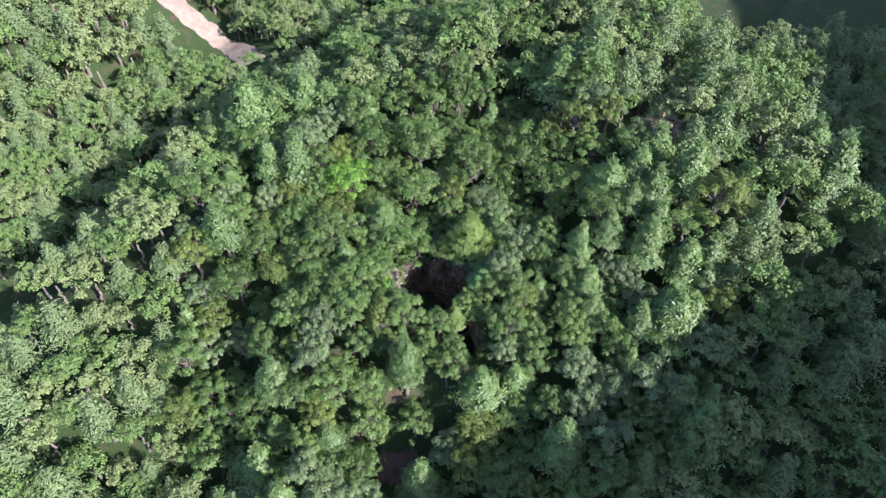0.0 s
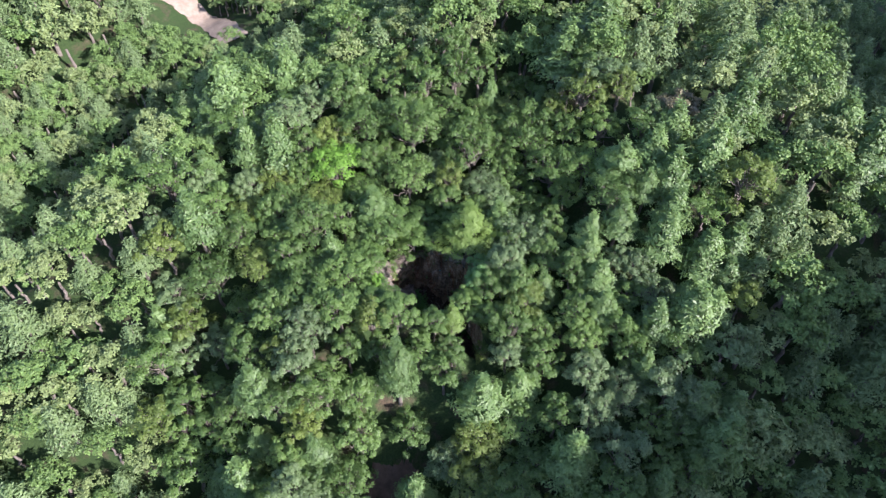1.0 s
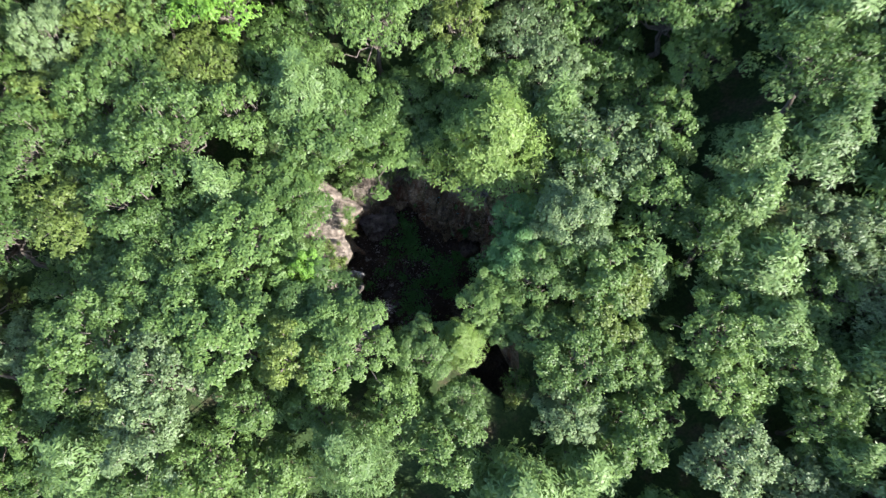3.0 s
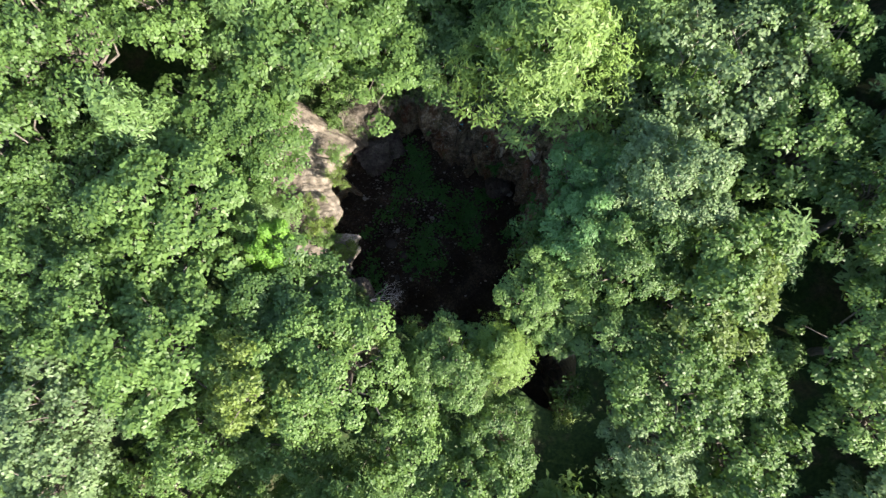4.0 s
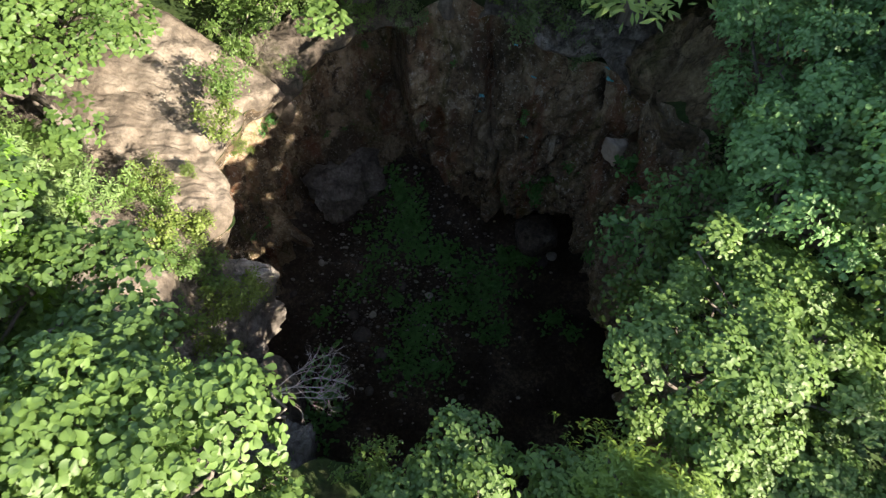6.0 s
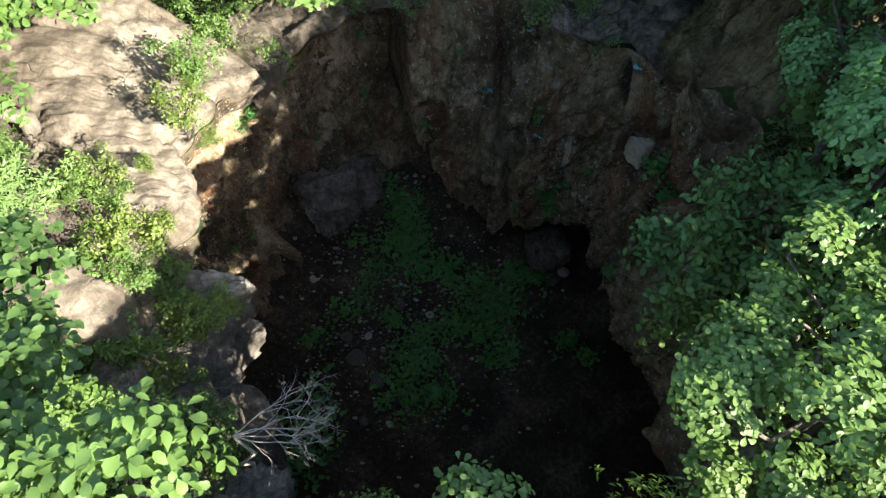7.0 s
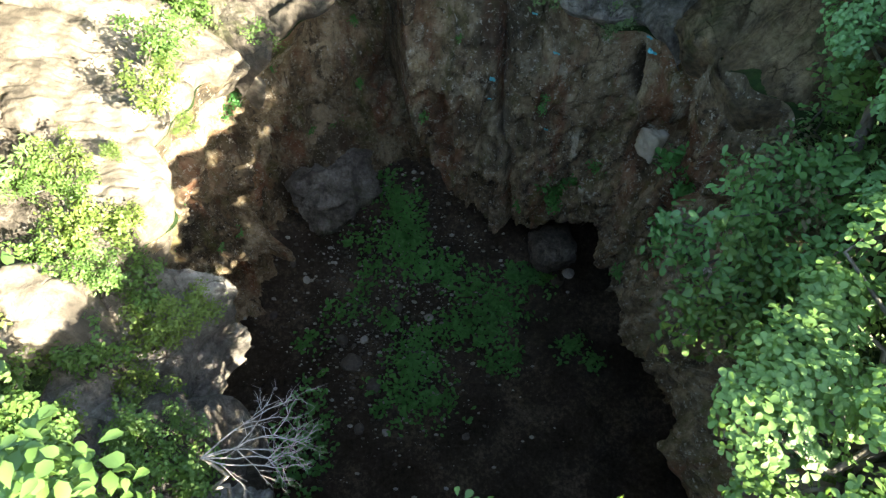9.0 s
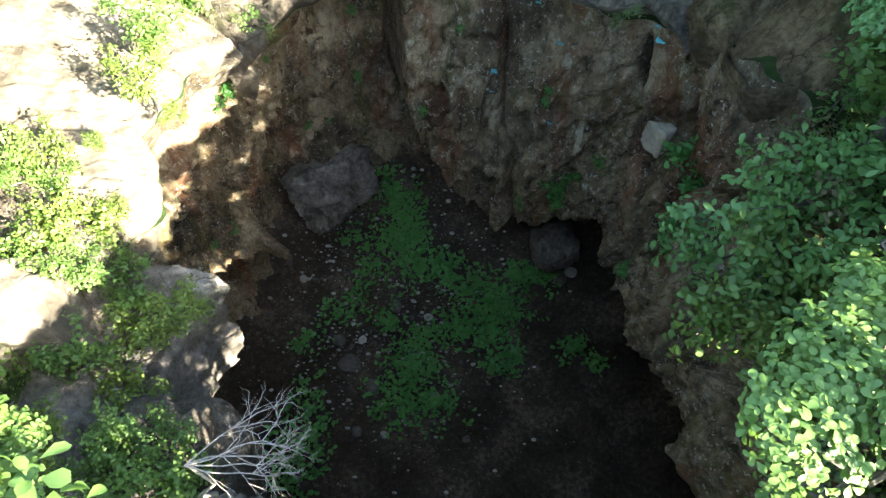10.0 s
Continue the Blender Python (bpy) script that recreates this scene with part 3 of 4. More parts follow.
def boulder(name, at, size, seed, mat, label, turn=0.0, category="rock", square=3.5, rough=0.13, detail=4):
    """A weathered block: a rounded box with broken facets, ledges and chips."""
    bm = bmesh.new()
    bmesh.ops.create_icosphere(bm, subdivisions=detail, radius=1)
    sx, sy, sz = (s / 2 for s in size)
    biggest = max(size)
    rot = Matrix.Rotation(radians(turn), 3, "Z")
    for v in bm.verts:
        c = v.co
        k = (abs(c.x) ** square + abs(c.y) ** square + abs(c.z) ** square) ** (-1 / square)
        p = Vector((c.x * k * sx, c.y * k * sy, c.z * k * sz))
        q = p * (2.2 / biggest) + Vector((seed * 3.7, seed * 1.3, -seed))
        cell = noise.voronoi(q * 1.25)[1][0] / 1.25
        step = noise.fractal(Vector((q.x * 0.6, q.y * 0.6, q.z * 3.2)), 0.8, 2.0, 3)
        facet = (q - cell).dot(noise.noise_vector(cell * 5.1)) + 0.6 * noise.noise(cell * 7.7)
        chip = noise.voronoi(q * 3.1)[1][0]
        off = rough * biggest * (0.50 * noise.fractal(q, 0.8, 2.0, 7) + 1.0 * facet + 0.55 * (q * 3.1 - chip).dot(noise.noise_vector(chip * 4.3)) + 0.14 * step)
        v.co = rot @ (p + c.normalized() * off)
    me = bpy.data.meshes.new(name)
    bm.to_mesh(me)
    bm.free()
    me.polygons.foreach_set("use_smooth", np.ones(len(me.polygons), bool))
    me.materials.append(mat)
    ob = new(name, me)
    ob.location = at
    return tagged(ob, label, category, group="rocks round the sinkhole" if category == "rock" else "")


def rim_rock(name, span, width, height, drop, seed, mat, label, over=0.25, rough=0.2, sink=0.0):
    """A bed of rock that follows the rim: its top rolls over the lip and breaks off into the shaft."""
    a0, a1 = span
    n = int((a1 - a0) * 5)
    deg = np.linspace(a0, a1, n)
    ends = soft(deg, a0, a0 + 5) * (1 - soft(deg, a1 - 5, a1))
    wide = table_at(width, deg) * (0.75 + 0.25 * ends)
    lift = table_at(height, deg)
    tall = table_at(drop, deg)
    lip = rim_radius(deg) - over * ends
    ground = land(HUB[0] + lip * np.cos(np.radians(deg)), HUB[1] + lip * np.sin(np.radians(deg)))
    cross, rows = 64, []
    for k in range(cross):
        u = k / (cross - 1)
        if u < 0.62:
            q = 1 - u / 0.62
            r = lip + 0.12 + wide * q
            g = land(HUB[0] + r * np.cos(np.radians(deg)), HUB[1] + r * np.sin(np.radians(deg)))
            z = g + lift * ends * (1 - q**4) * (0.72 + 0.28 * np.sin(q * 2.6)) - 0.9 * q**5 - 0.5 * (1 - ends) - sink * ends * (1 - q) ** 1.3
        else:
            q = (u - 0.62) / 0.38
            r = lip + 0.12 * (1 - min(1.0, q * 6)) ** 2 + 0.55 * q**1.3
            z = ground + lift * ends * 0.72 - 0.5 * (1 - ends) - sink * ends - tall * q
        ring = []
        for i in range(n):
            a = math.radians(deg[i])
            p = Vector((HUB[0] + r[i] * math.cos(a), HUB[1] + r[i] * math.sin(a), z[i]))
            out = Vector((-math.cos(a) * min(1.0, u * 1.2), -math.sin(a) * min(1.0, u * 1.2), 1.0 - 0.8 * max(0.0, u - 0.55))).normalized()
            q1 = (p + 0.3 * noise.noise_vector(p * 0.9)) * 0.75 + Vector((seed * 3.1, seed, 0))
            q2 = (p + 0.15 * noise.noise_vector(p * 2.0)) * 2.3 + Vector((0, seed * 1.7, seed))
            c1, c2 = noise.voronoi(q1)[1][0], noise.voronoi(q2)[1][0]
            d1, d2 = noise.voronoi(q1)[0], noise.voronoi(q2)[0]
            facet = 0.9 * noise.noise(c1 * 7.3) + 1.1 * (q1 - c1).dot(noise.noise_vector(c1 * 5.1)) - 0.35 * math.exp(-((d1[1] - d1[0]) / 0.10) ** 2)
            chip = 0.45 * noise.noise(c2 * 9.1) + 0.8 * (q2 - c2).dot(noise.noise_vector(c2 * 6.7)) - 0.22 * math.exp(-((d2[1] - d2[0]) / 0.10) ** 2)
            fine = noise.fractal(p * 3.4, 0.9, 2.1, 5)
            ring.append(p + out * (rough * (facet + 0.55 * chip + 0.35 * fine)))
        rows.append(np.array(ring))
    i, j = np.meshgrid(np.arange(cross - 1), np.arange(n - 1), indexing="ij")
    k = (i * n + j).ravel()
    me = mesh_of(name, np.concatenate(rows), np.stack([k, k + 1, k + n + 1, k + n], 1)[:, ::-1], (mat,), smooth=True)
    return tagged(new(name, me), label, "rock", group="rocks round the sinkhole")


rim_rock("rock_slab", (141, 206), [(141, 6.4), (160, 6.6), (172, 4.2), (188, 2.6), (206, 1.5)], [(141, 0.6), (160, 0.7), (178, 0.7), (206, 0.35)],
         [(141, 1.2), (170, 1.0), (190, 1.7), (206, 2.4)], 1, ROCK, "large sunlit cream limestone slab along the rim", 0.2)
rim_rock("rock_ledge", (96, 147), [(96, 1.8), (147, 2.4)], [(96, 0.05), (125, 0.15), (147, 0.35)], [(96, 0.45), (125, 0.6), (147, 0.8)], 2, MOTTLED_SHADE_ROCK, "mottled brown limestone ledge, darkened as in shade, arching over the hole", 0.35, 0.26)
rim_rock("rock_ledge", (36, 84), [(36, 2.0), (45, 2.2), (84, 1.6)], [(36, 0.35), (50, 0.3), (84, 0.15)], [(24, 0.7), (50, 0.6), (84, 0.4)], 3, PALE_ROCK, "broken pale limestone ledge on the far rim", 0.4, 0.30)
rim_rock("rock_bank", (6, 44), [(6, 2.6), (25, 3.6), (44, 2.8)], [(6, 0.8), (25, 0.95), (44, 0.6)], [(6, 1.6), (25, 1.4), (44, 0.9)], 6, EARTH_ROCK, "brown earthy rock bank with moss above the hole", 0.32, 0.42)
rim_rock("rock_buttress", (194, 246), [(194, 1.8), (215, 2.2), (235, 2.3), (246, 2.0)], [(196, 0.3), (225, 0.45), (250, 0.3)], [(196, 3.0), (225, 3.0), (250, 1.8)], 4, PALE_ROCK,
         "grey water-streaked limestone cliff dropping into the hole", 1.45, 0.40, 1.5)
boulder("rock_block", (-7.6, -0.1, -0.3), (2.2, 1.5, 1.7), 2, GREY_ROCK, "grey fissured limestone block beside the slab", -10, square=6, rough=0.11, detail=5)
boulder("rock_block", (-6.9, -1.5, 0.0), (1.7, 1.2, 1.5), 3, ROCK, "pinkish tan limestone block with shrubs around it", 20, square=7, rough=0.09, detail=5)
boulder("rock_pillar", (-4.9, -2.7, -2.6), (1.1, 1.2, 4.2), 5, GREY_ROCK, "grey rock pillar standing out of the cliff", 8, square=5, rough=0.09, detail=5)
# tree shade on this block comes from the darker rock colour
boulder("rock_block", (-10.2, 2.6, -0.3), (2.8, 2.2, 1.6), 7, GREY_ROCK, "limestone block behind the slab, coloured darker as in shade", 40, square=6, rough=0.12)
boulder("rock_patch", (3.18, 4.48, -3.05), (0.35, 0.62, 0.80), 14, TAN, "pale tan rock face broken out of the wall", 35, square=9, rough=0.12, detail=4)
boulder("rock_bulge", (-4.75, 6.75, -8.35), (2.5, 1.5, 1.9), 13, PALE_ROCK, "pale grey rock bulge at the foot of the wall", 28, square=3.2, rough=0.26, detail=5)
boulder("rock_lump", (1.9, 4.9, -8.6), (1.3, 1.2, 1.0), 21, GREY_ROCK, "grey rock lump inside the dark alcove", 15, square=4, rough=0.16)

# ---- the forest ----
NEAR = {
    "oak": [tree_meshes("o", broadleaf(11 + i, 2.0, 5.4, 40, 3300, 6, 0.094, 0.62)) for i in range(2)] +
           [tree_meshes("o", broadleaf(21 + i, 2.0, 5.4, 34, 2200, 6, 0.108, 0.60)) for i in range(2)],
    "pine": [tree_meshes("p", pine(31 + i, 1.8, 5.6, 10, 0.15, 60, 10)) for i in range(2)],
}
BIG = [tree_meshes("o", broadleaf(81 + i, 3.0, 7.0, 62, 2700, 6, 0.145, 0.62, True)) for i in range(3)]
RING = {"oak": [tree_meshes("o", broadleaf(41 + i, 2.0, 5.4, 36, 1750, 6, 0.132, 0.62, True)) for i in range(4)], "pine": [tree_meshes("p", pine(61 + i, 1.8, 5.6, 7, 0.27, 34, 7)) for i in range(3)]}
MIDDLE = {
    "oak": [tree_meshes("o", broadleaf(51 + i, 2.4, 7.0, 30, 1150, 5, 0.20, 0.64, True)) for i in range(6)],
    "pine": [tree_meshes("p", pine(71 + i, 2.2, 7.6, 8, 0.40, 22, 6)) for i in range(4)],
}
LABELS = {
    "o": "broadleaf tree with a dense mid-green lobed crown",
    "b": "young broadleaf tree with a bright yellow-green crown",
    "y": "broadleaf tree with a yellowing olive crown",
    "g": "broadleaf tree with a pale grey-green crown",
    "p": "pine with layered blue-green needle sprays",
    "v": "young pine with feathery light-green sprays",
    "n": "young broadleaf tree with a vivid fresh-green crown",
    "t": "broadleaf tree with a crown tinted blue-green as in skylit shade",
    "r": "thin-crowned tree with rusty brown leaves",
}
taken = []


def plant(variant, x, y, scale, species, turn, tall=1.0, lean=(0.0, 0.0), label=""):
    base = land(x, y) - 0.1
    root = new("pine_tree" if variant["kind"] == "p" else "broadleaf_tree")
    root.matrix_world = Matrix.Translation((x, y, base)) @ Euler((lean[0], lean[1], turn)).to_matrix().to_4x4() @ Matrix.Diagonal((scale, scale, scale * tall, 1))
    part("trunk", variant["trunk"], root)
    part("crown", variant["crown"], root, material=LEAF[species])
    tagged(root, label or LABELS[species] + " in the wood", "tree", group="trees of the wood")
    return root


# trees that lean over the hole: x, y, top height, crown radius, species, variant
RIM_TREES = [
    (-4.9, -5.9, 6.0, 2.0, "o", 0), (-6.9, -4.5, 5.4, 2.1, "o", 1), (-0.95, -5.9, 4.0, 1.45, "o", 0), (5.1, -2.2, 6.1, 1.7, "o", 1), (5.1, -4.9, 3.8, 1.6, "o", 3), (0.8, -8.6, 2.6, 1.5, "o", 2), (6.6, -8.6, 2.8, 1.6, "g", 3),
    (6.4, 0.2, 6.8, 2.0, "g", 0), (4.1, -1.2, 5.7, 1.5, "t", 1), (3.95, -0.4, 4.5, 1.3, "t", 0), (-8.5, 1.9, 4.6, 1.9, "b", 3), (-6.9, -2.1, 5.5, 0.8, "n", 2), (-6.1, -3.7, 3.0, 1.2, "o", 0), (2.5, -3.3, 3.9, 1.6, "o", 0), (2.8, -4.4, 3.1, 1.0, "o", 2), (7.9, 4.4, 5.8, 2.1, "o", 1)]
RING_TREES = [
    (-7.3, -6.6, 6.2, 1.5, "y", 2), (8.5, 4.4, 6.6, 3.0, "g", 0), (-2.4, 8.9, 4.8, 2.0, "o", 1), (-9.5, 3.4, 4.4, 2.2, "o", 3), (-6.6, 6.7, 6.4, 2.6, "o", 1), (-5.2, 6.7, 3.2, 1.5, "b", 2),
    (0.9, 8.9, 5.0, 1.9, "o", 0), (-8.3, -2.2, 5.0, 1.0, "b", 0), (8.3, -3.1, 5.4, 2.2, "y", 1), (7.0, -6.3, 4.8, 2.0, "o", 2), (-10.4, -1.2, 6.6, 2.4, "o", 1),
    (-10.4, -5.4, 6.6, 2.2, "o", 3), (8.2, -2.8, 6.3, 2.0, "o", 3), (-4.8, 8.2, 4.8, 1.9, "o", 2), (6.3, 0.9, 5.2, 2.2, "o", 0),
    (-3.5, 6.4, 3.8, 1.9, "o", 3), (-1.3, 6.5, 3.6, 1.9, "o", 1), (1.0, 6.7, 4.0, 1.9, "o", 2)]
RIM_PINES = [(0.9, -5.4, 4.8, 1.45, 0, "v"), (2.8, 5.5, 8.4, 3.4, 1, "v"), (-7.8, 7.6, 8.4, 3.2, 0, "p"), (-8.2, -0.3, 3.8, 1.3, 1, "p"), (-4.4, -11.0, 6.4, 2.4, 0, "p")]
rng = np.random.default_rng(7)
for rows_of, variants, tall in ((RIM_TREES, NEAR["oak"], 5.4), (RING_TREES, RING["oak"], 5.4)):
    for x, y, top, r, sp, k in rows_of:
        s = r * (1.22 if x < 0 else 1.12) / 2.0
        big = r > 2.6
        if big:
            s, variants_k, tall_k = r * 1.15 / 3.0, BIG[k % 3], 7.0
        else:
            variants_k, tall_k = variants[k], tall
        plant(variants_k, x, y, s, sp, rng.uniform(0, 6.28), (top - land(x, y)) / (tall_k * s), label=LABELS[sp] + " beside the sinkhole")
        taken.append((x, y, r))
for x, y, top, r, k, sp in RIM_PINES:
    s = r / 1.8
    plant(NEAR["pine"][k], x, y, s, sp, rng.uniform(0, 6.28), (top - land(x, y)) / (5.6 * s), label=LABELS[sp] + " beside the sinkhole")
    taken.append((x, y, r))
plant(NEAR["oak"][1], 4.1, 0.9, 0.73, "t", 0.9, (4.9 - land(4.1, 0.9)) / (5.4 * 0.73), label=LABELS["t"] + " beside the sinkhole")
taken.append((4.1, 0.9, 1.3))

STAND_NORTH = [
    (-29.7, 21.4, 2.9, "p"), (-25.7, 19.8, 3.3, "o"), (-18.5, 19.8, 2.9, "g"), (-16.9, 17.2, 2.3, "o"), (-12.9, 14.2, 3.2, "n"), (-19.6, 12.9, 2.7, "y"), (-23.2, 11.4, 1.8, "g"),
    (-8.8, 15.2, 2.3, "o"), (-10.0, 20.5, 3.4, "o"), (-3.8, 18.9, 3.6, "o"), (-4.1, 12.7, 3.0, "o"), (3.3, 16.3, 3.4, "o"), (4.6, 12.5, 2.6, "g"), (10.5, 18.7, 3.9, "o"),
    (12.8, 13.0, 3.3, "o"), (9.5, 12.2, 3.0, "o"), (8.7, 24.5, 2.4, "y"), (0.3, 10.6, 2.0, "o")]
STAND_RIDGE = [
    (-27.9, 25.2, 3.8, "p"), (-20.6, 29.1, 3.6, "p"), (1.2, 41.6, 4.2, "o"), (9.2, 43.1, 4.1, "o"), (19.9, 30.2, 3.5, "p"), (26.8, 16.7, 2.6, "r"), (32.6, 14.5, 3.1, "p"),
    (23.0, 10.9, 2.7, "p"), (44.8, 14.7, 3.4, "p"), (-13.5, 40.0, 3.3, "o"), (15.5, 27.8, 3.9, "p"), (31.6, 5.7, 3.3, "y"), (45.5, 9.7, 3.3, "p")]
STAND_WEST = [
    (-14.9, 5.1, 3.2, "o"), (-19.3, 7.2, 2.2, "o"), (-23.1, 5.2, 2.6, "o"), (-27.4, 5.2, 2.8, "p"), (-32.0, 11.1, 3.2, "o"), (-31.0, 3.5, 2.6, "y"), (-20.0, 1.7, 2.9, "y"),
    (-14.2, -0.2, 2.6, "o"), (-21.7, -1.4, 2.5, "o"), (-17.2, -5.4, 2.3, "o"), (-28.4, -2.5, 2.6, "y"), (-25.0, -4.4, 2.1, "g"), (-30.2, -0.0, 2.1, "g"), (-13.0, -4.2, 2.0, "o"),
    (-11.6, 7.2, 2.3, "o")]
STAND_SOUTH = [
    (-14.8, -9.8, 2.3, "g"), (-20.6, -6.7, 2.4, "o"), (-9.6, -8.4, 1.9, "o"), (-8.7, -11.6, 2.3, "o"), (-14.4, -13.6, 2.3, "y"), (-22.4, -10.7, 2.5, "o"), (-28.8, -8.9, 2.6, "o"),
    (-3.3, -13.8, 2.2, "o"), (0.1, -10.2, 2.1, "o"), (10.0, -9.5, 2.3, "b"), (14.5, -11.0, 2.2, "g"), (17.9, -12.6, 2.5, "g"), (7.5, -14.1, 2.6, "o"), (11.3, -14.1, 2.2, "o"),
    (14.5, -14.9, 2.2, "g"), (-15.5, -16.2, 2.0, "b"), (-18.2, -19.2, 2.2, "b"), (0.8, -16.7, 2.3, "g"), (12.2, -18.5, 3.1, "p"), (-6.3, -8.6, 1.6, "o")]
STAND_EAST = [
    (18.6, -9.1, 1.8, "b"), (13.7, -5.0, 2.2, "b"), (16.1, -1.8, 2.6, "p"), (15.4, 1.2, 2.0, "p"), (18.4, 0.5, 1.9, "g"), (22.2, -2.9, 2.6, "g"), (23.1, 1.6, 2.7, "p"),
    (27.2, -0.0, 2.7, "p"), (16.0, 4.0, 2.0, "p"), (18.1, -6.3, 2.1, "o"), (23.8, -9.6, 2.2, "o"), (11.6, 1.8, 2.3, "o"), (10.2, -5.8, 2.0, "o"), (12.1, 5.7, 2.1, "o"),
    (18.9, 3.9, 2.3, "p"), (24.5, 4.5, 2.5, "p"), (26.1, -17.3, 3.1, "p")]


def plant_mid(x, y, r, sp, rng):
    kind = "pine" if sp == "p" else "oak"
    close = math.hypot(x + 1, y) < 25
    pool = (RING if close else MIDDLE)[kind]
    var = pool[int(rng.integers(len(pool)))]
    s = r / ((1.8 if sp == "p" else 2.0) if close else (2.2 if sp == "p" else 2.4))
    tall = rng.uniform(0.80, 1.15) * (0.62 + 0.38 / s) * (1.15 if close else 1.0)
    if close and kind == "oak" and r > 2.45:
        var, s = BIG[int(rng.integers(3))], r / 3.0
        tall = rng.uniform(0.85, 1.1)
    plant(var, x, y, s, sp, rng.uniform(0, 6.28), tall)
    taken.append((x, y, r))


for stand in (STAND_NORTH, STAND_RIDGE, STAND_WEST, STAND_SOUTH, STAND_EAST):
    for x, y, r, sp in stand:
        plant_mid(x, y, r, sp, rng)


def in_hole(x, y, margin):
    dx, dy = x - HUB[0], y - HUB[1]
    return math.hypot(dx, dy) < float(rim_radius(math.degrees(math.atan2(dy, dx)))) + margin


def bare(x, y):
    """Track, clearing and the gaps in the canopy."""
    for ax, ay, bx, by, wd in ((ROAD[0][0], ROAD[0][1], ROAD[-1][0], ROAD[-1][1], 6.5), (-6.6, -16.6, -3.6, -17.0, 2.7), (-4.8, -18.5, -4.6, -22.5, 2.2), (-24.1, -7.7, -22.8, -9.7, 1.6), (10.5, 7, 11, 1.5, 1.2), (2.6, -5.2, 3.8, -9.8, 2.0), (34.0, 33.9, 15.0, 7.3, 1.6)):
        t = max(0, min(1, ((x - ax) * (bx - ax) + (y - ay) * (by - ay)) / ((bx - ax) ** 2 + (by - ay) ** 2)))
        if math.hypot(x - ax - t * (bx - ax), y - ay - t * (by - ay)) < wd:
            return True
    return False


fill = []
cand = np.stack([rng.uniform(-130, 90, 66000), rng.uniform(-58, 125, 66000)], 1)
cells = {}
for x, y, r in taken:
    cells.setdefault((int(x // 8), int(y // 8)), []).append((x, y, r))
for x, y in cand:
    w = 0.83 * x - 0.56 * y
    if y < -40 or w > 66 or abs(x) > 62 + (0.62 if w < -40 else 0.42) * y or y > (125 if w < -40 else 66) or in_hole(x, y, 1.6) or bare(x, y) or -60 < w < -50:
        continue
    far = math.hypot(x, y) > 45
    r = rng.uniform(1.7, 2.9) * (1.4 if w < -84 else 0.85 if w < -41 else 1.2 if far else 1.05)
    cx, cy = int(x // 8), int(y // 8)
    if any(math.hypot(x - a, y - b) < 0.56 * (r + c) for i in (-1, 0, 1) for j in (-1, 0, 1) for a, b, c in cells.get((cx + i, cy + j), ())):
        continue
    cells.setdefault((cx, cy), []).append((x, y, r))
    pick = rng.uniform()
    pines = 0.55 if w > 8 and y > -15 else 0.30 if x < -20 else 0.16
    sp = "p" if pick < pines else rng.choice(list("oooooygbg"))
    if w < -80 and pick > 0.3:
        sp = rng.choice(list("ggopy"))
    fill.append((math.hypot(x + 1, y), x, y, r, sp))
fill.sort()
single = 300 - len(taken)
for _, x, y, r, sp in fill[:single]:
    plant_mid(x, y, r, sp, rng)
far_trees = [row[1:] for row in fill[single:]]


def build_woodland(trees):
    """All trees past the nearest ones, as one mass of real crowns and trunks."""
    rng = np.random.default_rng(19)
    kinds = {"o": [broadleaf(91 + i, 2.4, 7.0, 20, 300, 4, 0.34, 0.68, True) for i in range(4)], "p": [pine(95 + i, 2.2, 7.6, 8, 0.52, 7, 5) for i in range(3)]}
    groups = {0: [], 1: [], 2: [], 3: []}
    for x, y, r, sp in trees:
        trunk, arms, crown = kinds["p" if sp == "p" else "o"][int(rng.integers(3))]
        s = r / 2.3
        a = rng.uniform(0, 6.28)
        m = np.array([[math.cos(a), math.sin(a), 0], [-math.sin(a), math.cos(a), 0], [0, 0, rng.uniform(0.8, 1.1)]]) * s
        at = np.array([x, y, float(land(x, y)) - 0.1])
        groups[1 if sp == "p" else 2 if sp in "gy" else 0].append((crown[0] @ m + at, crown[1]))
        groups[3].append((trunk[0] @ m + at, trunk[1]))
    mats, vs, fs, idx, n = WOODLAND + [BARK], [], [], [], 0
    for k in range(4):
        v, f = stack(groups[k])
        vs.append(v)
        fs.append(f + n)
        idx.append(np.full(len(f), k))
        n += len(v)
    me = mesh_of("woodland", np.concatenate(vs), np.concatenate(fs), mats, np.concatenate(idx))
    return tagged(new("woodland", me), "dense mixed pine and broadleaf wood on the slopes", "woodland", kind="stuff")


build_woodland(far_trees)

# ---- shrubs, dead wood, ferns ----


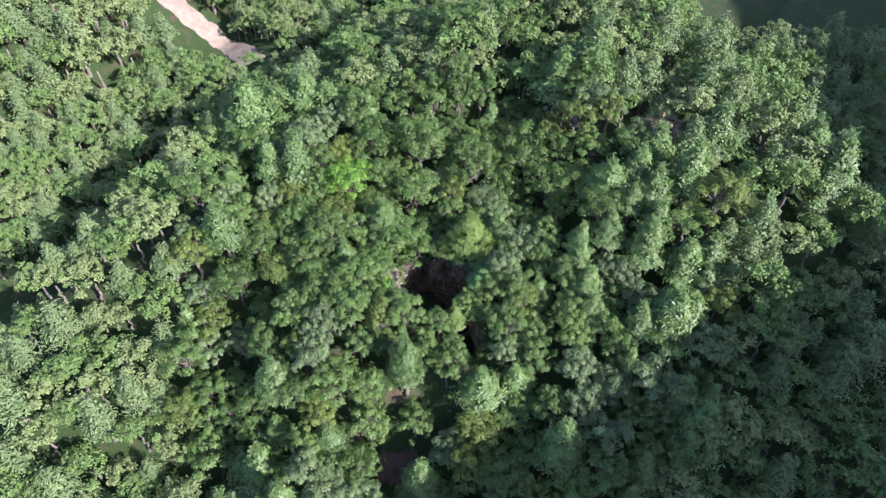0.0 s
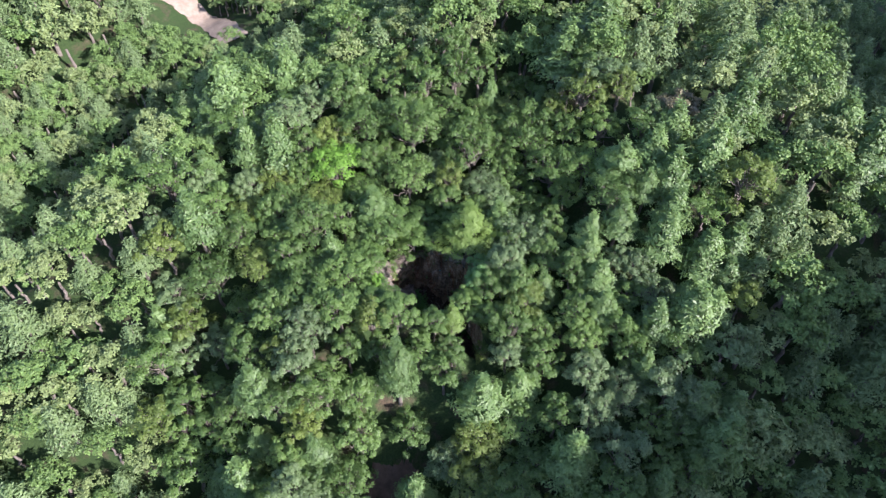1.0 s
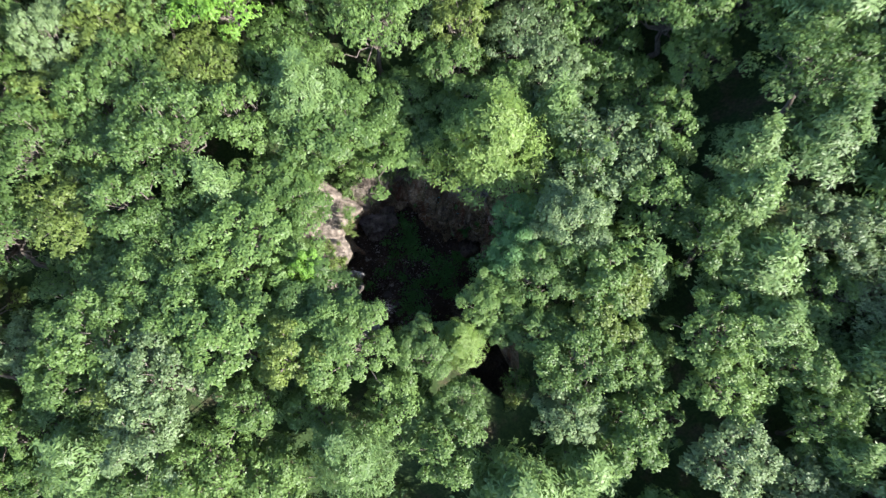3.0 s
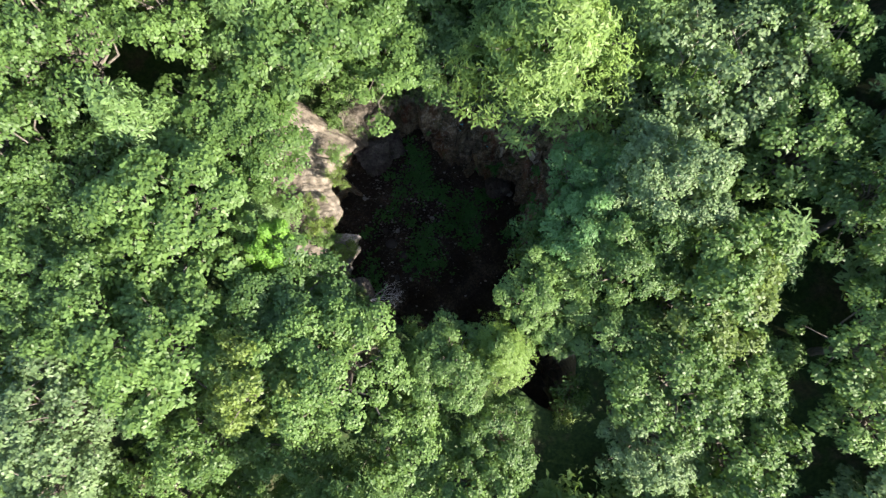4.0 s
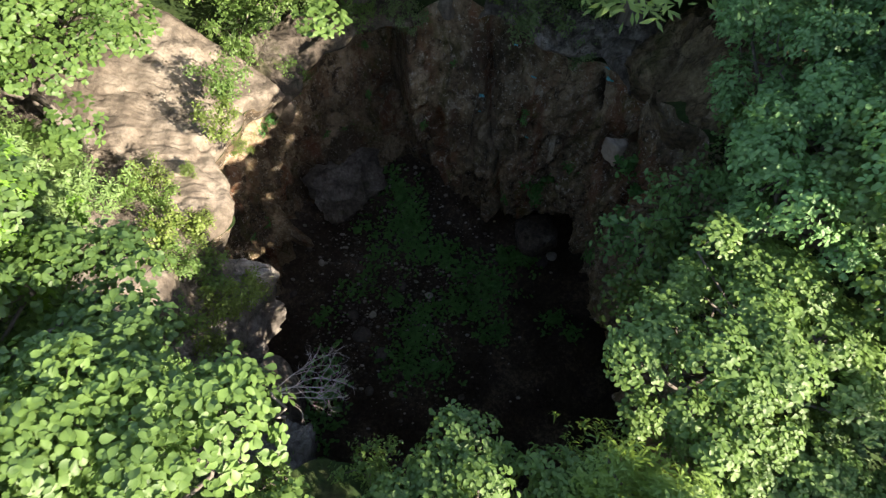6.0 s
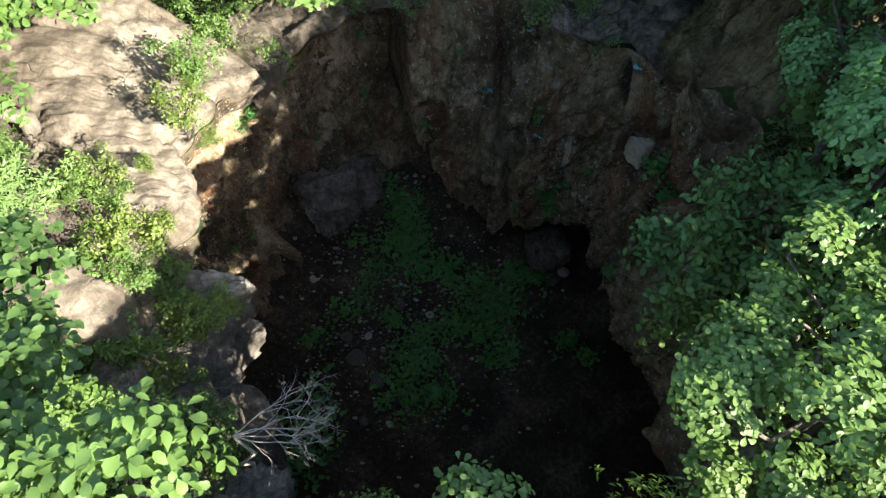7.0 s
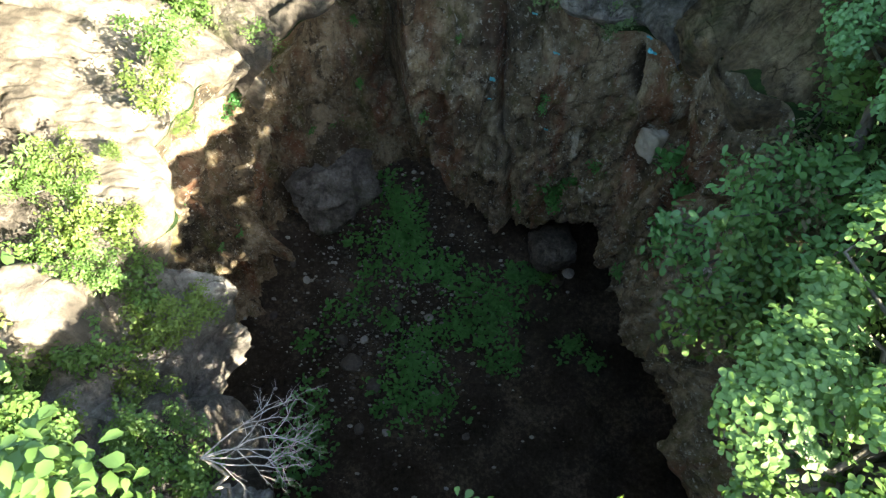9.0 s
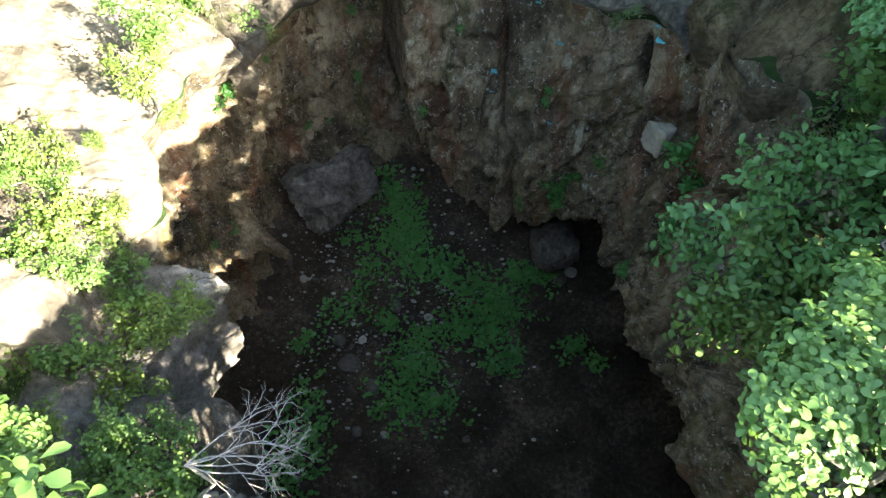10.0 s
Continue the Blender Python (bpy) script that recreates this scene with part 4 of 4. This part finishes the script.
def shrub_mesh(seed, lobes=8, tufts=250, length=0.062, ratio=0.5, count=5):
    """A unit shrub: thin spreading stems with airy sprays of small leaves, about one metre across."""
    rng = np.random.default_rng(seed)
    a = np.arange(lobes) * 2.4 + rng.uniform(0, 0.8, lobes)
    r = rng.uniform(0.10, 0.50, lobes)
    tips = np.stack([np.cos(a) * r, np.sin(a) * r, rng.uniform(0.2, 0.75, lobes)], 1)
    paths = [limb_path(rng, (0, 0, -0.12), q, 8, 0.8, 0.12) for q in tips]
    pts = np.concatenate(paths)
    at = rng.integers(3, 8, tufts) + 8 * rng.integers(lobes, size=tufts)
    v = unit(rng.normal(size=(tufts, 3)) + [0, 0, 0.6])
    p = pts[at] + v * rng.uniform(0.02, 0.16, (tufts, 1))
    stems = [mesh_of("stem", *tube(q, np.linspace(0.014, 0.004, 8), 5), (BARK,), smooth=True) for q in paths]
    return stems, mesh_of("foliage", *rosettes(rng, p, v + [0, 0, 0.6], count, length, ratio, 0.6), (LEAF["o"],), smooth=True)


SHRUBS = [shrub_mesh(201 + i) for i in range(5)]
SPRIGS = [shrub_mesh(221 + i, 4, 36, 0.20, 0.5, 6) for i in range(3)]
SHRUB_LABEL = {"o": "mid-green leafy shrub", "b": "bright green leafy shrub", "y": "yellow-green small-leaved shrub", "g": "grey-green shrub", "r": "reddish-brown small-leaved shrub", "h": "small green fern tuft", "t": "large-leaved shrub tinted blue-green as in skylit shade"}


def shrub(at, size, sp, where, seed, tilt=(0.0, 0.0), sprig=False):
    root = new("fern" if sprig else "shrub")
    stems, foliage = (SPRIGS if sprig else SHRUBS)[seed % (3 if sprig else 5)]
    root.matrix_world = Matrix.Translation(at) @ Euler((tilt[0], tilt[1], seed * 1.7)).to_matrix().to_4x4() @ Matrix.Diagonal((size, size, size, 1))
    for stem in stems:
        part("stem", stem, root)
    part("foliage", foliage, root, material=LEAF[sp])
    return tagged(root, SHRUB_LABEL[sp] + " " + where, "fern" if sprig else "shrub", group="ferns on the wall" if sprig else "shrubs round the sinkhole")


ROCK_SHRUBS = [
    (-5.7, 2.5, 1.0, 1.20, "b"), (-5.6, 1.6, 0.9, 1.00, "y"), (-5.2, 1.5, 0.6, 0.45, "y"), (-6.1, 0.9, 0.7, 0.45, "y"), (-6.8, 0.7, 0.6, 0.80, "y"), (-7.0, 0.4, 0.6, 0.90, "o"),
    (-6.5, 0.4, 0.4, 0.80, "b"), (-6.2, -0.1, 0.2, 1.10, "y"), (-5.8, -0.1, 0.2, 0.80, "y"), (-6.4, -0.6, 0.2, 1.10, "b"), (-6.4, -0.9, 0.1, 1.00, "b"), (-6.0, -0.9, 0.1, 0.80, "o"),
    (-5.56, -1.28, -0.9, 1.20, "y"), (-6.0, -1.85, -0.5, 1.30, "o"), (-5.35, -0.9, -1.05, 1.00, "y"), (-5.16, -0.6, -1.35, 0.90, "y"), (-5.72, -0.8, -0.5, 1.00, "b"), (-5.53, -2.0, -1.15, 1.00, "y"),
    (-5.25, -2.75, -0.4, 1.00, "b"), (-4.8, -2.8, -0.5, 0.80, "o"), (-5.93, -2.85, -0.25, 1.10, "y"), (-5.5, -3.1, -0.6, 1.00, "b"), (-4.9, -3.3, -0.55, 1.20, "b"), (-4.5, -3.3, -1.05, 1.30, "b"),
    (-6.3, -1.6, -0.3, 1.20, "o")]
for k, (x, y, z, s, sp) in enumerate(ROCK_SHRUBS):
    shrub((x, y, z), s, sp, "rooted in cracks of the sunlit rock", k, (0.2 * math.sin(k * 2.1), 0.25))
RIM_SHRUBS = [
    (-3.6, 6.0, 1.2, "o"), (-2.4, 6.3, 1.0, "g"), (-1.2, 6.3, 1.1, "o"), (0.0, 6.2, 1.2, "b"), (1.1, 5.9, 1.5, "g"), (2.0, 5.4, 1.0, "g"), (2.3, 0.2, 1.3, "r"),
    (1.9, -2.2, 2.1, "b"), (1.7, -3.3, 1.9, "o"), (1.9, -4.3, 1.2, "y"), (0.6, -4.9, 1.2, "o"),
    (-0.8, -4.9, 1.0, "o"), (-2.3, -4.6, 1.2, "b"), (-3.6, -4.0, 1.1, "b"), (-3.0, 5.7, 0.8, "o"), (-5.1, 4.6, 0.9, "b"), (2.0, -0.6, 2.3, "o"), (2.0, -1.4, 2.2, "g"), (2.2, 0.2, 2.0, "r")]
for k, (x, y, s, sp) in enumerate(RIM_SHRUBS):
    dx, dy = x - HUB[0], y - HUB[1]
    deg = math.degrees(math.atan2(dy, dx))
    r = float(rim_radius(deg)) + 0.15
    shrub((HUB[0] + r * math.cos(radians(deg)), HUB[1] + r * math.sin(radians(deg)), float(rim_height(deg)) - 0.02), s, sp, "hanging over the rim of the sinkhole", k + 3,
          (0.35 * dy / r, -0.35 * dx / r))
LEDGE_SHRUBS = [
    (-6.1, 5.2, 1.4, "b"), (-5.9, 4.4, 1.1, "b"), (-5.4, 5.8, 1.4, "o"), (-4.2, 6.0, 1.2, "o"), (-3.2, 6.5, 1.2, "t"), (-1.9, 6.8, 1.1, "t"), (-6.9, 6.4, 1.6, "o"), (0.8, 6.7, 1.3, "t"),
    (1.9, 6.1, 1.2, "t"), (3.2, 5.7, 1.1, "g"), (-0.6, 6.9, 1.0, "o"), (-6.0, -4.0, 1.5, "o"), (-6.8, -2.9, 1.4, "o"), (-5.5, -4.6, 1.2, "b"), (-6.3, -4.3, 1.5, "b"), (-7.0, -2.1, 1.2, "y")]
for k, (x, y, s, sp) in enumerate(LEDGE_SHRUBS):
    shrub((x, y, float(land(x, y)) + 0.05), s, sp, "on the ground behind the rock ledges", k + 2)
BANK_SHRUBS = [(352, 0.1, 2.6, "t"), (0, 0.2, 2.2, "t"), (358, 0.3, 1.6, "r"), (344, 0.1, 2.4, "t"), (334, 0.0, 1.9, "y"), (326, 0.1, 1.6, "y")]
for k, (deg, z, s, sp) in enumerate(BANK_SHRUBS):
    p = wall_point(deg, z)
    shrub((p[0], p[1], p[2]), s, sp, "on the earth bank inside the rim", k + 1, (0.3 * math.sin(radians(deg)), -0.4 * math.cos(radians(deg))))
WALL_FERNS = [
    (146.8, -1.2, 0.35), (150.3, -1.4, 0.40), (164.5, -3.1, 0.40), (153.5, -6.0, 0.30), (161.1, -5.6, 0.30), (172.1, -3.6, 0.30), (139.5, -7.2, 0.35), (134.2, -1.5, 0.30),
    (110.9, -4.5, 0.30), (114.9, -6.3, 0.35), (117.0, -6.6, 0.40), (123.7, -6.0, 0.30), (97.9, -4.2, 0.35), (63.0, -2.6, 0.35), (63.3, -2.9, 0.30), (110.7, -2.2, 0.30),
    (56.6, -5.6, 0.80), (51.1, -5.4, 0.80), (53.4, -6.2, 0.70), (64.5, -6.8, 0.50), (27.4, -2.7, 0.90), (23.9, -2.9, 0.80), (19.9, -3.0, 0.80), (14.2, -3.4, 0.80),
    (10.7, -3.4, 0.60), (19.9, -4.4, 0.30), (21.4, -6.1, 0.40), (88.7, -1.6, 0.20), (46.1, -4.6, 0.50)]
for k, (deg, z, s) in enumerate(WALL_FERNS):
    p = wall_point(deg, z)
    shrub((p[0], p[1], p[2]), s, "h", "growing on the shaft wall", k, (0.5 * math.sin(radians(deg)), -0.5 * math.cos(radians(deg))), True)


def dead_tree(base, seed):
    """A bare, bleached bush: forking branches down to thin twigs."""
    rng = np.random.default_rng(seed)
    root = new("dead_tree")
    root.location = base
    made = []

    def grow(p, d, length, r, level):
        n = 7 if level < 2 else 5
        path = [p]
        for _ in range(n - 1):
            d = unit(d + rng.normal(0, 0.15, 3) * [1, 1, 0.7])
            path.append(path[-1] + d * length / (n - 1))
        made.append((level, tube(path, np.linspace(r, r * 0.45, n), 6 if level < 2 else 4)))
        if level < 3:
            for j in range((4, 4, 2)[level]):
                q = path[-1] if j == 0 else path[int(rng.integers(2, n))]
                side = unit(np.cross(d, [0, 0, 1.0])) * rng.choice([-1, 1]) * rng.uniform(0.35, 0.9)
                grow(q, unit(d + side + rng.normal(0, 0.2, 3)), length * rng.uniform(0.38, 0.6), r * 0.55, level + 1)

    fork = np.array([0.12, 0.15, 1.35])
    made.append((0, tube(limb_path(rng, (0, 0, -0.3), fork, 6, 0.3, 0), np.linspace(0.030, 0.018, 6), 7)))
    for d in ((1.0, 0.50, 0.0), (1.0, 0.22, 0.12), (1.0, -0.02, 0.0), (1.0, -0.28, 0.10), (0.9, 0.75, 0.0)):
        grow(fork, unit(np.array(d)), rng.uniform(0.65, 0.85), 0.011, 0)
    part("trunk", mesh_of("trunk", *stack([m for lv, m in made if lv == 0]), (DEAD,), smooth=True), root)
    for m in [m for lv, m in made if lv == 1]:
        part("branch", mesh_of("branch", *m, (DEAD,), smooth=True), root)
    tagged(part("fine_twigwork", mesh_of("twigwork", *stack([m for lv, m in made if lv > 1]), (DEAD,), smooth=True), root), kind="stuff")
    return tagged(root, "bleached leafless dead bush reaching over the hole", "dead tree")


dead_tree((-4.05, -3.45, -0.45), 5)


def herb_carpet():
    """Low green plants in patches on the shaft floor."""
    rng = np.random.default_rng(23)
    patches = [
        (-3.1, 7.2, 0.5, 0.5, 70), (-2.6, 6.3, 0.5, 0.7, 120), (-2.7, 5.7, 0.6, 0.4, 70), (-3.6, 5.2, 0.4, 0.4, 40), (-4.3, 5.9, 0.3, 0.3, 18), (-2.1, 5.1, 0.6, 0.4, 60),
        (-1.3, 5.1, 0.4, 0.4, 40), (-0.5, 4.6, 0.6, 0.5, 70), (0.4, 4.1, 0.9, 0.6, 130), (1.1, 4.9, 0.8, 0.2, 80), (-0.2, 3.2, 0.9, 0.6, 120), (-1.8, 3.0, 0.7, 0.6, 70),
        (-2.3, 1.8, 0.8, 0.7, 110), (-2.7, 0.8, 0.6, 0.5, 60), (-1.6, 0.8, 0.7, 0.4, 50), (0.5, 2.3, 0.6, 0.5, 60), (-4.0, 4.2, 0.3, 0.3, 25), (-4.7, 3.7, 0.4, 0.3, 25),
        (-3.1, 3.3, 0.3, 0.4, 30), (-5.4, 0.0, 0.6, 1.2, 110), (-5.4, -1.2, 0.6, 0.8, 70), (2.8, 2.8, 0.3, 0.3, 40), (3.4, 2.3, 0.3, 0.2, 20), (-5.5, 2.7, 0.4, 0.3, 25)]
    cs = []
    for x, y, sx, sy, n in patches:
        n = int(n * 0.62)
        px, py = rng.normal(x, sx * 0.66, n), rng.normal(y, sy * 0.66, n)
        cs.append(np.array([(a, b, floor_height(a, b) + h) for a, b, h in zip(px, py, rng.uniform(0.05, 0.75, n) * rng.uniform(0.2, 1.0, n))]))
    c = np.concatenate(cs)
    me = mesh_of("undergrowth", *rosettes(rng, c, np.tile([0, 0, 1.0], (len(c), 1)) + rng.normal(0, 0.3, c.shape), 6, 0.19, 0.6, 0.6), (LEAF["h"],))
    return tagged(new("undergrowth", me), "patches of low green plants on the shaft floor", "undergrowth", kind="stuff")


herb_carpet()


def stone_mesh(seed, detail=2):
    bm = bmesh.new()
    bmesh.ops.create_icosphere(bm, subdivisions=detail, radius=0.5)
    for v in bm.verts:
        q = v.co * 1.8 + Vector((seed * 2.1, seed, 0))
        cell = noise.voronoi(q)[0]
        v.co *= 1 + 0.25 * noise.noise(q) - 0.3 * (cell[1] - cell[0])
        v.co.z *= 0.65
    me = bpy.data.meshes.new("stone")
    bm.to_mesh(me)
    bm.free()
    me.materials.append(STONE)
    return me


STONES = [stone_mesh(i) for i in range(5)]
FLOOR_STONES = [
    (-1.85, 3.70, 0.34, 1), (-3.91, 2.87, 0.36, 1), (-1.66, 2.22, 0.24, 1), (-1.56, 1.06, 0.45, 1), (-3.83, -0.00, 0.40, 0), (-3.03, -0.07, 0.30, 1),
    (-0.62, -0.18, 0.30, 0), (-5.89, 4.68, 0.30, 1), (-4.23, 2.08, 0.80, 0), (-3.46, 1.28, 0.60, 0), (-2.92, 4.01, 0.50, 0), (2.77, 5.15, 0.50, 1),
    (2.40, 4.91, 0.60, 0), (-4.66, 2.91, 0.50, 0), (-2.22, 2.58, 0.40, 0), (-6.36, 5.15, 0.30, 0), (-2.60, 1.30, 0.30, 0), (-6.94, 3.64, 0.35, 0)]
for k, (x, y, s, pale) in enumerate(FLOOR_STONES):
    ob = new("stone", STONES[k % 5])
    ob.matrix_world = pose(x, y, floor_height(x, y) + 0.08 * s, 0, 0, k * 67) @ Matrix.Diagonal((s, s * 0.8, s, 1))
    if not pale:
        ob.material_slots[0].link = "OBJECT"
        ob.material_slots[0].material = DARK_STONE
    tagged(ob, "pale grey stone lying on the soil" if pale else "dark earthy stone lying on the soil", "stone", group="stones on the floor")


def rubble():
    """Grit and small stones all over the floor."""
    rng = np.random.default_rng(31)
    small = [stone_mesh(i + 20, 1) for i in range(5)]
    proto = [np.array([v.co[:] for v in m.vertices]) for m in small]
    tris = [np.array([p.vertices[:] for p in m.polygons]) for m in small]
    chunks, idx = [], []
    for _ in range(4200):
        x, y = rng.normal(-3.0, 2.0), rng.normal(4.3, 2.3)
        k = int(rng.integers(5))
        s = 0.035 + 0.17 * rng.uniform() ** 5
        chunks.append((proto[k][:, [1, 2, 0]] * s + [x, y, floor_height(x, y) + 0.02], tris[k]))
        idx.append(np.full(len(tris[k]), int(rng.uniform() < 0.62)))
    v, f = stack(chunks)
    return tagged(new("rubble", mesh_of("rubble", v, f, (STONE, DARK_STONE), np.concatenate(idx))), "small loose stones scattered on the shaft floor", "rubble", kind="stuff")


rubble()


def litter(deg, z, s, seed):
    """A crumpled scrap of plastic caught on the wall."""
    rng = np.random.default_rng(seed)
    n = 6
    g = np.stack(np.meshgrid(np.linspace(-0.5, 0.5, n), np.linspace(-0.5, 0.5, n), indexing="ij"), -1).reshape(-1, 2)
    v = np.concatenate([np.concatenate([g * [1, 0.6], rng.normal(0, 0.12, (n * n, 1))], 1) + [0, 0, dz] for dz in (0, -0.03)]) * s
    i, j = np.meshgrid(np.arange(n - 1), np.arange(n - 1), indexing="ij")
    a = (i * n + j).ravel()
    q = np.stack([a, a + n, a + n + 1, a + 1], 1)
    ob = new("plastic_scrap", mesh_of("plastic_scrap", v, np.concatenate([q, q[:, ::-1] + n * n]), (CYAN,)))
    p = wall_point(deg, z)
    d = np.array([HUB[0] - p[0], HUB[1] - p[1]])
    d = d / np.linalg.norm(d)
    ob.location = (p[0] + d[0] * 0.05, p[1] + d[1] * 0.05, p[2])
    ob.rotation_euler = (0.9, 0, radians(deg + 90))
    return tagged(ob, "faded cyan plastic scrap caught on the rock wall", "litter", group="litter on the wall")


for k, (deg, z, s) in enumerate([(79.1, -2.6, 0.16), (78.8, -2.5, 0.11), (63.6, -1.3, 0.14), (70.8, -0.8, 0.11), (43.0, -0.5, 0.18), (45.0, -0.3, 0.12), (60.8, -3.3, 0.1), (79.0, -3.1, 0.08)]):
    litter(deg, z, s, 40 + k)
